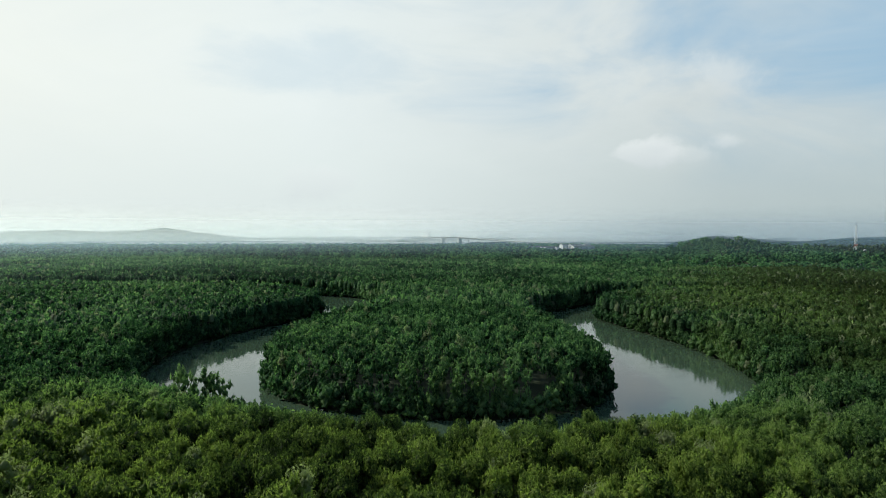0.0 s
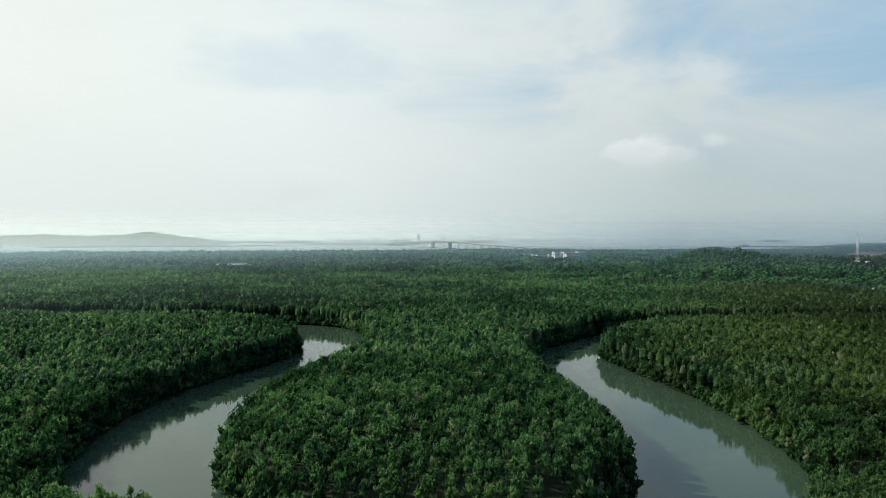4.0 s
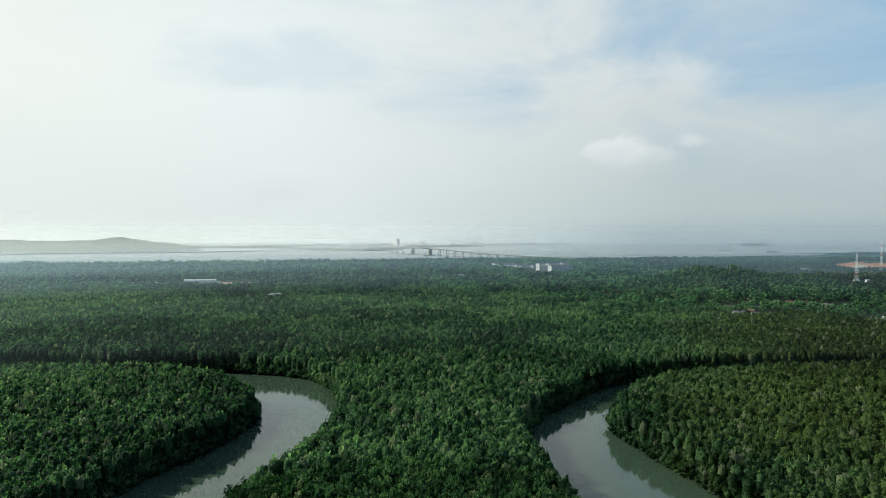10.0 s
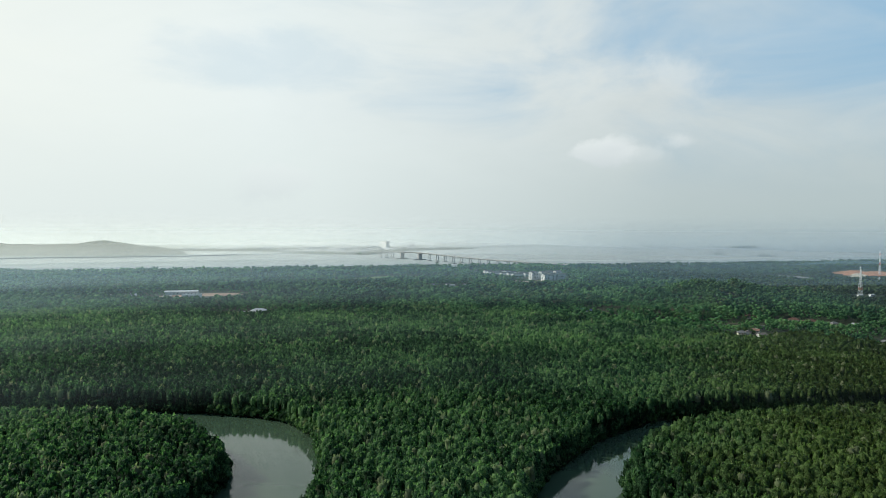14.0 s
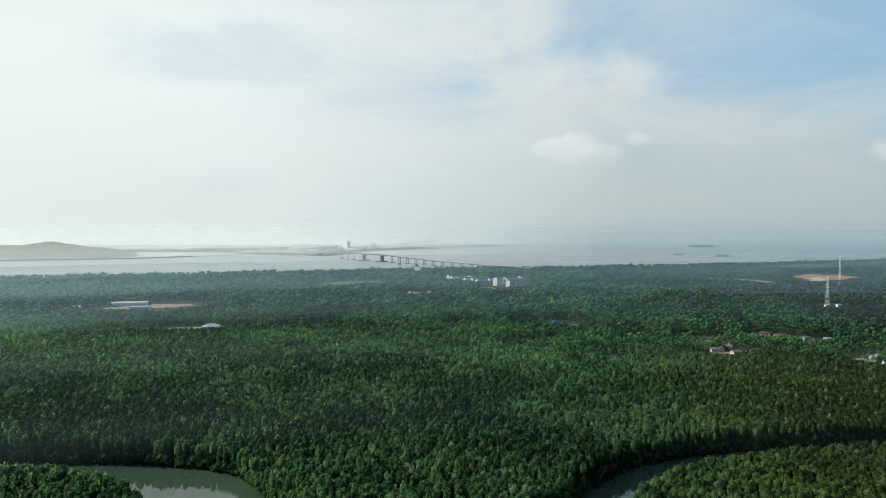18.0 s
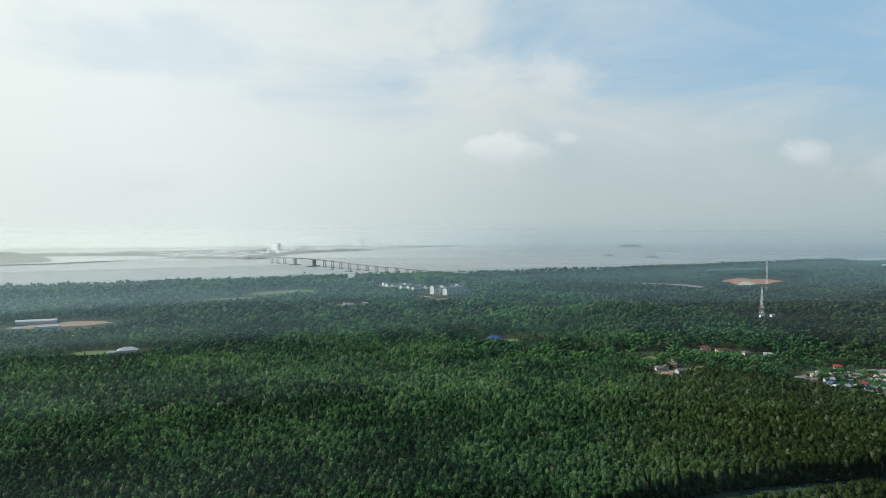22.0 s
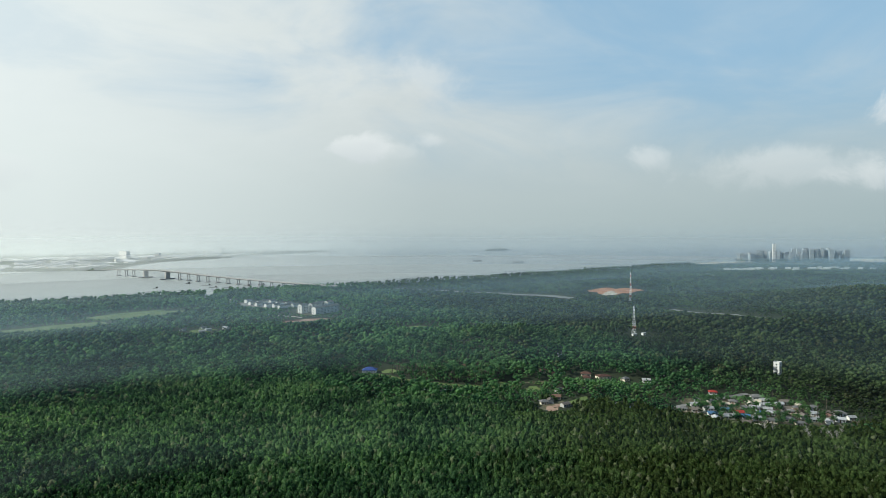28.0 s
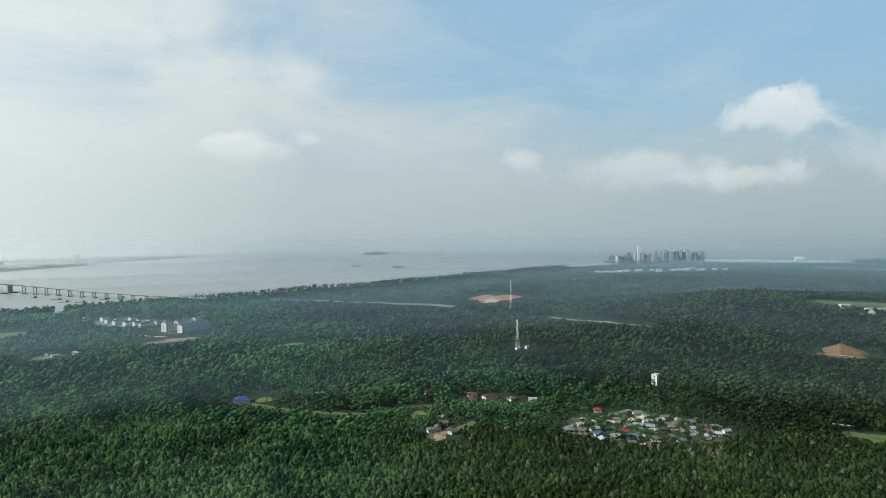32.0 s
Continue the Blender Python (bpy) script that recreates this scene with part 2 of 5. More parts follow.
M_BARK = material("bark", rough_build((0.06, 0.05, 0.04), (0.15, 0.125, 0.10), 1.2))
M_DEADWOOD = material("bleached_wood", rough_build((0.22, 0.21, 0.19), (0.42, 0.40, 0.36), 0.8))
M_HILLWOOD = material("far_woodland", rough_build((0.020, 0.036, 0.018), (0.050, 0.072, 0.036), 0.012, 0.9, 1.0, 6.0))


def paint(name, col, rough=0.6, var=0.12, metal=0.0):
    def build(n, pos):
        info = n.add("ShaderNodeObjectInfo")
        stain = n.noise(pos, 0.5, 5.0, 0.65)
        f = n.math("MULTIPLY_ADD", stain, var * 2, 1.0 - var * 1.4)
        f = n.math("ADD", f, n.math("MULTIPLY_ADD", info.outputs["Random"], var, -var / 2))
        c = n.add("ShaderNodeVectorMath", {0: col, "Scale": f}, operation="SCALE").outputs[0]
        return coat(n, c, rough, metal, spec=0.12)
    return material(name, build)


M_WHITE = paint("white_paint", (0.74, 0.74, 0.72))
M_CREAM = paint("cream_paint", (0.72, 0.66, 0.52))
M_GREYWALL = paint("grey_render", (0.45, 0.45, 0.43))
M_R_GREY = paint("grey_roof", (0.17, 0.17, 0.165), 0.75, 0.3)
M_R_LIGHT = paint("zinc_roof", (0.42, 0.43, 0.43), 0.6, 0.35)
M_R_ASH = paint("ash_roof", (0.17, 0.15, 0.13), 0.75, 0.35)
M_R_RED = paint("red_roof", (0.32, 0.05, 0.04), 0.6, 0.25)
M_R_TILE = paint("terracotta_roof", (0.118, 0.068, 0.052), 0.75, 0.3)
M_R_BLUE = paint("blue_roof", (0.10, 0.20, 0.34), 0.6, 0.3)
M_R_DEEP = paint("deep_blue_roof", (0.05, 0.085, 0.25), 0.6, 0.25)
M_R_BROWN = paint("rust_roof", (0.16, 0.10, 0.075), 0.8, 0.25)
M_GLASS = paint("dark_glazing", (0.05, 0.06, 0.07), 0.15, 0.1)
M_T_RED = paint("tower_red", (0.46, 0.15, 0.12), 0.5, 0.1)
M_T_WHITE = paint("tower_white", (0.66, 0.68, 0.68), 0.5, 0.1)
M_STEEL = paint("dark_steel", (0.10, 0.10, 0.11), 0.5, 0.15, 0.3)
M_HULL = paint("ship_hull", (0.09, 0.10, 0.13), 0.5, 0.2)
M_RAFT = paint("raft_timber", (0.11, 0.10, 0.085), 0.85, 0.25)
M_FARWALL = paint("far_wall", (0.78, 0.78, 0.76), 0.7, 0.25)
M_FARROOF = paint("far_roof", (0.66, 0.68, 0.69), 0.6, 0.35)
M_GREYGREEN = paint("tower_cladding", (0.34, 0.40, 0.44), 0.6, 0.25)

# ---------------------------------------------------------------- mesh helpers


def mesh(name, verts, faces, mats):
    me = bpy.data.meshes.new(name)
    me.from_pydata([tuple(v) for v in verts], [], [tuple(f) for f in faces])
    for m in mats if isinstance(mats, (list, tuple)) else [mats]:
        me.materials.append(m)
    me.update()
    return me


def big_mesh(name, verts, tris, mat, seed=None):
    """Many triangles from arrays; seed: a random number for each tree, by which its leaves vary."""
    me = bpy.data.meshes.new(name)
    verts, tris = np.asarray(verts, np.float32), np.asarray(tris, np.int32)
    me.vertices.add(len(verts))
    me.vertices.foreach_set("co", verts.ravel())
    me.loops.add(tris.size)
    me.loops.foreach_set("vertex_index", tris.ravel())
    me.polygons.add(len(tris))
    me.polygons.foreach_set("loop_start", np.arange(0, tris.size, 3, dtype=np.int32))
    me.materials.append(mat)
    if seed is not None:
        me.attributes.new("seed", "FLOAT", "POINT").data.foreach_set("value", np.asarray(seed, np.float32))
    me.update(calc_edges=True)
    return me


def part(name, data, parent, label="", at=None):
    """Links a mesh (or a finished bmesh) as one object under a thing or part."""
    ob = new(name, data)
    ob.parent = parent
    if at is not None:
        ob.matrix_basis = at
    if label:
        ob["label"] = label
    return ob


def thing(name, m, label, category, group="", kind=""):
    ob = new(name)
    ob.empty_display_size = 1.0
    ob.matrix_basis = m
    return tagged(ob, label, category, group, kind)


def box(x0, x1, y0, y1, z0, z1):
    v = [(x, y, z) for z in (z0, z1) for y in (y0, y1) for x in (x0, x1)]
    f = [(0, 2, 3, 1), (4, 5, 7, 6), (0, 1, 5, 4), (2, 6, 7, 3), (0, 4, 6, 2), (1, 3, 7, 5)]
    return v, f


def join(*shapes):
    vs, fs = [], []
    for v, f in shapes:
        k = len(vs)
        vs += list(v)
        fs += [tuple(i + k for i in q) for q in f]
    return vs, fs


def bm_box(name, shape, mat, bevel=0.0):
    """A mesh from box shapes, its edges eased."""
    me = mesh(name, *shape, mat)
    if bevel:
        bm = bmesh.new()
        bm.from_mesh(me)
        bmesh.ops.bevel(bm, geom=bm.edges[:], offset=bevel, segments=1, affect="EDGES")
        bm.to_mesh(me)
        bm.free()
    return me


# ---------------------------------------------------------------- the lie of the land
BANKS = """-420,612 -420,574 -300,604 -300,568 -202,598 -199,560 -172,593 -166,556 -140,588 -132,540 -108,580 -104,515 -76,566 -88,488 -52,530 -82,462
-43,490 -84,440 -39,455 -90,418 -40,425 -98,398 -46,392 -107,378 -57,356 -115,350 -66,325 -119,322 -70,295 -120,292 -69,262 -116,262 -60,231 -104,230
-40,211 -78,207 -18,202 -38,183 0,199 0,167 22,200 25,170 42,209 60,181 55,225 88,202 60,245 108,228 62,268 117,262 60,297 119,297 57,328 116,335
54,358 110,367 52,385 103,400 53,415 98,425 60,441 98,440 72,465 104,454 88,486 114,472 110,514 127,490 136,537 146,507 160,552 178,524 220,568 228,536
300,572 305,542 430,556 430,530 560,500 560,478"""        # the loop's inner and outer bank, pair by pair
BANKS = [tuple(float(q) for q in p.split(",")) for p in BANKS.split()]
COAST = [(-6000, 1500), (-1049, 1980), (-622, 2040), (-343, 2107), (117, 2185), (541, 2290), (1166, 2405), (1788, 2564), (2176, 2650), (2480, 2700), (2750, 2750), (3030, 2680), (3292, 2400), (3579, 2090), (3868, 1980), (6000, 1500)]
HILLS = [
    (650, 1085, 135, 115, 22), (1275, 1150, 300, 210, 46), (1092, 1730, 170, 120, 20), (600, 860, 190, 130, 9),
    (1750, 1750, 450, 260, 22), (900, 1050, 160, 120, 16), (1650, 900, 320, 240, 30), (-60, 1500, 300, 160, 3),
]
HILLS += [(445, 1115, 84, 90, 27), (300, 1790, 170, 230, 6)]


def hills(x, y):
    z = np.full(np.broadcast(x, y).shape, 1.2)
    for cx, cy, sx, sy, a in HILLS:
        z = z + a * np.exp(-((x - cx) / sx) ** 2 - ((y - cy) / sy) ** 2)
    return z


def spline(pts, n):
    p = np.array(pts, float)
    p = np.vstack([2 * p[0] - p[1], p, 2 * p[-1] - p[-2]])
    out = []
    for i in range(1, len(p) - 2):
        for k in range(n):
            t = k / n
            a, b, c, d = p[i - 1], p[i], p[i + 1], p[i + 2]
            out.append(0.5 * (2 * b + (c - a) * t + (2 * a - 5 * b + 4 * c - d) * t * t + (3 * b - a - 3 * c + d) * t ** 3))
    out.append(p[-2])
    return np.array(out)


RIVER_EDGE = np.vstack([spline(BANKS[::2], 3), spline(BANKS[1::2], 3)[::-1]])
COAST_X, COAST_Y = np.array(COAST, float).T


def river_gap(x, y):
    """Metres to the river's edge: under zero in the water."""
    x, y = np.asarray(x, float).ravel(), np.asarray(y, float).ravel()
    best = np.full(len(x), 1e9)
    near = (np.abs(y - 390) < 320) & (np.abs(x) < 640)
    xs, ys = x[near], y[near]
    b, wet = np.full(len(xs), 1e9), np.zeros(len(xs), bool)
    for (x0, y0), (x1, y1) in zip(RIVER_EDGE, np.roll(RIVER_EDGE, -1, 0)):
        ex, ey = x1 - x0, y1 - y0
        f = np.clip(((xs - x0) * ex + (ys - y0) * ey) / (ex * ex + ey * ey + 1e-9), 0, 1)
        b = np.minimum(b, (xs - x0 - f * ex) ** 2 + (ys - y0 - f * ey) ** 2)
        if y0 != y1:
            wet ^= ((y0 > ys) != (y1 > ys)) & (xs < ex * (ys - y0) / ey + x0)
    b = np.sqrt(b) * np.where(wet, -1, 1)
    best[near] = b
    return best


def wobble(x, y):
    return 14 * np.sin(x / 61.0) + 9 * np.sin(x / 23.0 + 1.3) + 5 * np.sin(x / 11.0 + 0.7)


def coast_gap(x, y):
    """Metres inland from the shore of the strait: under zero in the water."""
    g = np.interp(x, COAST_X, COAST_Y) + wobble(x, y) - y
    creek = np.hypot((np.asarray(x) - 150 - (np.asarray(y) - 2100) * 0.10) / 14.0, np.maximum(0, 2020 - np.asarray(y)) / 20.0)
    return np.where((creek < 1) & (g < 200), np.minimum(g, (creek - 1) * 14), g)


def ground_z(x, y):
    x, y = np.asarray(x, float), np.asarray(y, float)
    z = hills(x, y)
    r = river_gap(x, y).reshape(x.shape)
    c = coast_gap(x, y)
    k = np.clip((np.minimum(r, c) - 1.6) / 4.0, -1, 1)
    return np.where(k < 1, -1.5 + (np.minimum(z, 1.2) + 1.5) * np.clip((k + 1) / 2, 0, 1), z)


def gz(x, y):
    return float(ground_z(np.array([x]), np.array([y]))[0])


def axis(lo, f0, f1, hi, fine, coarse):
    return np.unique(np.concatenate([np.linspace(lo, f0, int((f0 - lo) / coarse)), np.arange(f0, f1, fine), np.linspace(f1, hi, int((hi - f1) / coarse))]))


gx, gy = axis(-4800, -260, 380, 4800, 6.0, 42.0), axis(-900, 130, 640, 4000, 6.0, 42.0)
GX, GY = np.meshgrid(gx, gy)
GZ = ground_z(GX, GY)
nx, ny = len(gx), len(gy)
idx = np.arange(nx * ny).reshape(ny, nx)
a, b, c, d = idx[:-1, :-1].ravel(), idx[:-1, 1:].ravel(), idx[1:, 1:].ravel(), idx[1:, :-1].ravel()
keep = (GZ.ravel()[np.stack([a, b, c, d])].max(0) > -1.45)
tri = np.concatenate([np.stack([a, b, c], 1)[keep], np.stack([a, c, d], 1)[keep]])
ground = new("ground", big_mesh("ground", np.stack([GX.ravel(), GY.ravel(), GZ.ravel()], 1), tri, M_GROUND))
for p in ground.data.polygons:
    p.use_smooth = True
tagged(ground, "dark muddy forest floor rising to low wooded hills", "ground", kind="structure")

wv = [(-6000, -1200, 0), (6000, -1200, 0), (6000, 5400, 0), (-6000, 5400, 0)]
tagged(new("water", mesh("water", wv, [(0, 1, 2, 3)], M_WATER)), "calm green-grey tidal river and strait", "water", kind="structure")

# ---------------------------------------------------------------- clearings
CLEAR = [  # x, y, half length, half width, turn in degrees
    (540, 752, 72, 40, -38), (372, 850, 20, 12, 20), (-352, 1352, 84, 56, 8), (-222, 1104, 42, 24, 5), (268, 1086, 22, 17, 0),
    (258, 1822, 90, 48, -60), (325, 1682, 66, 46, 50), (280, 1562, 46, 22, 10), (1072, 1662, 66, 38, 8), (1080, 834, 36, 30, -64),
    (-12, 1808, 92, 56, 20), (-150, 1670, 90, 45, 12), (446, 1414, 22, 12, 0), (650, 1062, 12, 10, 0), (90, 1505, 30, 24, 0), (480, 932, 30, 16, -35),
    (2330, 2190, 330, 100, -20), (3300, 2290, 400, 260, -42), (2720, 2420, 200, 110, -35), (3090, 1760, 170, 90, -60), (2430, 2590, 200, 120, 0),
    (506, 892, 18, 10, 0), (700, 618, 28, 18, -60), (1470, 1000, 100, 34, -35), (408, 862, 13, 6, 20), (392, 925, 12, 7, 40), (676, 850, 6, 5, 0), (541, 814, 9, 6, 0), (300, 1112, 16, 12, 20),
]
LANES = [  # strips with no trees: x0, y0, x1, y1, half width
    (655, 2115, 760, 1985, 19), (752, 1992, 855, 1860, 19), (848, 1868, 925, 1640, 19), (1000, 1385, 968, 1190, 10), (972, 1200, 950, 1075, 9),
    (180, 1950, 245, 1900, 8), (400, 872, 360, 830, 5), (476, 797, 575, 800, 5), 
    (1320, 960, 1560, 900, 10), (-560, 1372, -470, 1358, 12), (227, 1665, 280, 1600, 6),
]


HAMLET = "z411,901 n393,879 z380,870 g372,869 z385,851 t477,946 t468,932 T486,925 g499,902 w513,883 w549,900 t440,979 t445,967 w494,1024 w620,999 w426,824 w432,808 z408,824 w314,948 w289,975 w299,954 c337,1056 t365,1043 t379,1024 t385,1019"
TRACK = [(260, 1076), (283, 1030), (307, 996), (347, 957), (384, 960), (420, 946)]
HOMES = [tuple(float(q) for q in it[1:].split(",")) for it in HAMLET.split()]


def by_home(x, y, r):
    """Within r of a hamlet house or of the sandy track."""
    hit = np.zeros(x.shape, bool)
    for hx, hy in HOMES:
        hit |= np.hypot(x - hx, y - hy) < r
    for (x0, y0), (x1, y1) in zip(TRACK, TRACK[1:]):
        f = np.clip(((x - x0) * (x1 - x0) + (y - y0) * (y1 - y0)) / ((x1 - x0) ** 2 + (y1 - y0) ** 2), 0, 1)
        hit |= np.hypot(x - x0 - f * (x1 - x0), y - y0 - f * (y1 - y0)) < r + 3.5
    return hit


def cleared(x, y, grow=0.0, lanes=99, spots=99, skip=0):
    hit = np.zeros(x.shape, bool)
    for cx, cy, a, b, turn in CLEAR[skip:spots]:
        t = radians(turn)
        u, v = (x - cx) * math.cos(t) + (y - cy) * math.sin(t), -(x - cx) * math.sin(t) + (y - cy) * math.cos(t)
        hit |= (u / (a + grow)) ** 2 + (v / (b + grow)) ** 2 < 1
    for x0, y0, x1, y1, hw in LANES[:lanes]:
        L = math.hypot(x1 - x0, y1 - y0)
        u, v = ((x - x0) * (x1 - x0) + (y - y0) * (y1 - y0)) / L, (-(x - x0) * (y1 - y0) + (y - y0) * (x1 - x0)) / L
        hit |= (u > 0) & (u < L) & (np.abs(v + 6 * np.sin(u / 45.0)) < hw + grow)
    return hit


# ---------------------------------------------------------------- trees
rng = np.random.default_rng(7)


def turn_to(n):
    """Two directions across a direction."""
    a = np.array([0, 0, 1.0]) if abs(n[2]) < 0.8 else np.array([1.0, 0, 0])
    u = np.cross(n, a)
    u /= np.linalg.norm(u)
    return u, np.cross(n, u)


OCTA_F = np.array([(0, 2, 4), (2, 1, 4), (1, 3, 4), (3, 0, 4), (2, 0, 5), (1, 2, 5), (3, 1, 5), (0, 3, 5)])
DOME_F = np.array([(0, 1 + k, 1 + (k + 1) % 5) for k in range(5)] + [q for k in range(5) for q in ((1 + k, 6 + k, 6 + (k + 1) % 5), (1 + k, 6 + (k + 1) % 5, 1 + (k + 1) % 5))])


def crown(n_clumps, n_leaves, leaf, tall=1.0, low=0.0, core=0.85):
    """A crown about 2 wide and 2 * tall high, its middle at the origin: clumps of leaves round a dark heart."""
    V, F = [], []

    def put(v, f):
        F.append(np.asarray(f) + sum(len(q) for q in V))
        V.append(np.asarray(v, float))
    for k in range(n_clumps):
        h = (k + 0.5) / n_clumps
        up = 1 - 2 * h * (0.92 - low)
        ang = k * 2.39996 + rng.uniform(-0.5, 0.5)
        ring = math.sqrt(max(0, 1 - up * up)) * 0.66
        c = np.array([math.cos(ang) * ring, math.sin(ang) * ring, up * 0.66 * tall]) * rng.uniform(0.8, 1.15)
        if k == 0:
            c[:2] += rng.uniform(-0.25, 0.25, 2)
        r = rng.uniform(0.34, 0.5) if n_clumps > 3 else rng.uniform(0.5, 0.68)
        o = np.array([(1, 0, 0), (-1, 0, 0), (0, 1, 0), (0, -1, 0), (0, 0, 0.72), (0, 0, -1.0)], float) * r * core * rng.uniform(0.75, 1.15, (6, 1))
        o[4, :2] += rng.uniform(-0.4, 0.4, 2) * r
        a = rng.uniform(0, 6.28)
        R = np.array([(math.cos(a), -math.sin(a), 0), (math.sin(a), math.cos(a), 0), (0, 0, 1)])
        put(o @ R.T + c, OCTA_F)
        for j in range(n_leaves):
            d = rng.normal(size=3)
            d[2] = abs(d[2]) * 0.9 - 0.25
            d = d / np.linalg.norm(d) * 0.75 + c / (np.linalg.norm(c) + 0.2) * 0.4
            d /= np.linalg.norm(d)
            p = c + d * r * rng.uniform(0.7, 1.2)
            nrm = d * np.array([1.0, 1.0, 0.5]) + rng.normal(size=3) * np.array([0.8, 0.8, 0.4])
            nrm /= np.linalg.norm(nrm)
            u, v = turn_to(nrm)
            t = rng.uniform(0, 6.28)
            u, v = u * math.cos(t) + v * math.sin(t), v * math.cos(t) - u * math.sin(t)
            s = leaf * rng.uniform(0.6, 1.35)
            put([p - u * s - v * s * 0.5, p + u * s * 0.2 - v * s * 0.5 + nrm * s * 0.25, p + u * s + v * s * 0.8], [(0, 1, 2)])
    return np.concatenate(V), np.concatenate(F)


def spire(n_leaves, leaf):
    """A smaller upright crown with a blunt top: a narrow heart with tufts of leaves all over it."""
    ring = lambda rad, h: [(math.cos(q) * rad * rng.uniform(0.8, 1.2), math.sin(q) * rad * rng.uniform(0.8, 1.2), h + rng.uniform(-0.15, 0.15)) for q in np.arange(5) * 1.2566 + rng.uniform(0, 1)]
    V = [(rng.uniform(-0.25, 0.25), rng.uniform(-0.25, 0.25), 0.88)] + ring(0.74, 0.56) + ring(0.92, -0.6)
    F = [tuple(f) for f in DOME_F]
    for k in range(n_leaves):
        q, h = k * 2.39996 + rng.uniform(-0.4, 0.4), rng.uniform(-0.2, 1.05)
        r = np.interp(h, [-0.5, 0.45, 1.0], [1.02, 0.78, 0.2])
        p = np.array([math.cos(q) * r, math.sin(q) * r, h])
        nrm = np.array([math.cos(q) * 0.9, math.sin(q) * 0.9, 0.25]) + rng.normal(size=3) * np.array([0.6, 0.6, 0.25])
        nrm /= np.linalg.norm(nrm)
        u, v = turn_to(nrm)
        t = rng.uniform(0, 6.28)
        u, v = u * math.cos(t) + v * math.sin(t), v * math.cos(t) - u * math.sin(t)
        z = leaf * rng.uniform(0.6, 1.4)
        a = len(V)
        V += [tuple(p - u * z - v * z * 0.6), tuple(p + u * z * 0.6 - v * z * 0.5 + nrm * z * 0.4), tuple(p + u * z * 0.4 + v * z + nrm * z * 0.3)]
        F.append((a, a + 1, a + 2))
    return np.array(V), np.array(F)


def scatter(x0, x1, y0, y1, step, keep, shore=2.2):
    x, y = np.meshgrid(np.arange(x0, x1, step), np.arange(y0, y1, step * 0.87))
    x[1::2] += step / 2
    x = (x + rng.uniform(-0.42, 0.42, x.shape) * step).ravel()
    y = (y + rng.uniform(-0.42, 0.42, y.shape) * step).ravel()
    ok = keep(x, y)
    x, y = x[ok], y[ok]
    ok = (river_gap(x, y) > shore) & (coast_gap(x, y) > 2) & ~cleared(x, y, 2.0) & ~by_home(x, y, 5.0)
    return x[ok], y[ok]


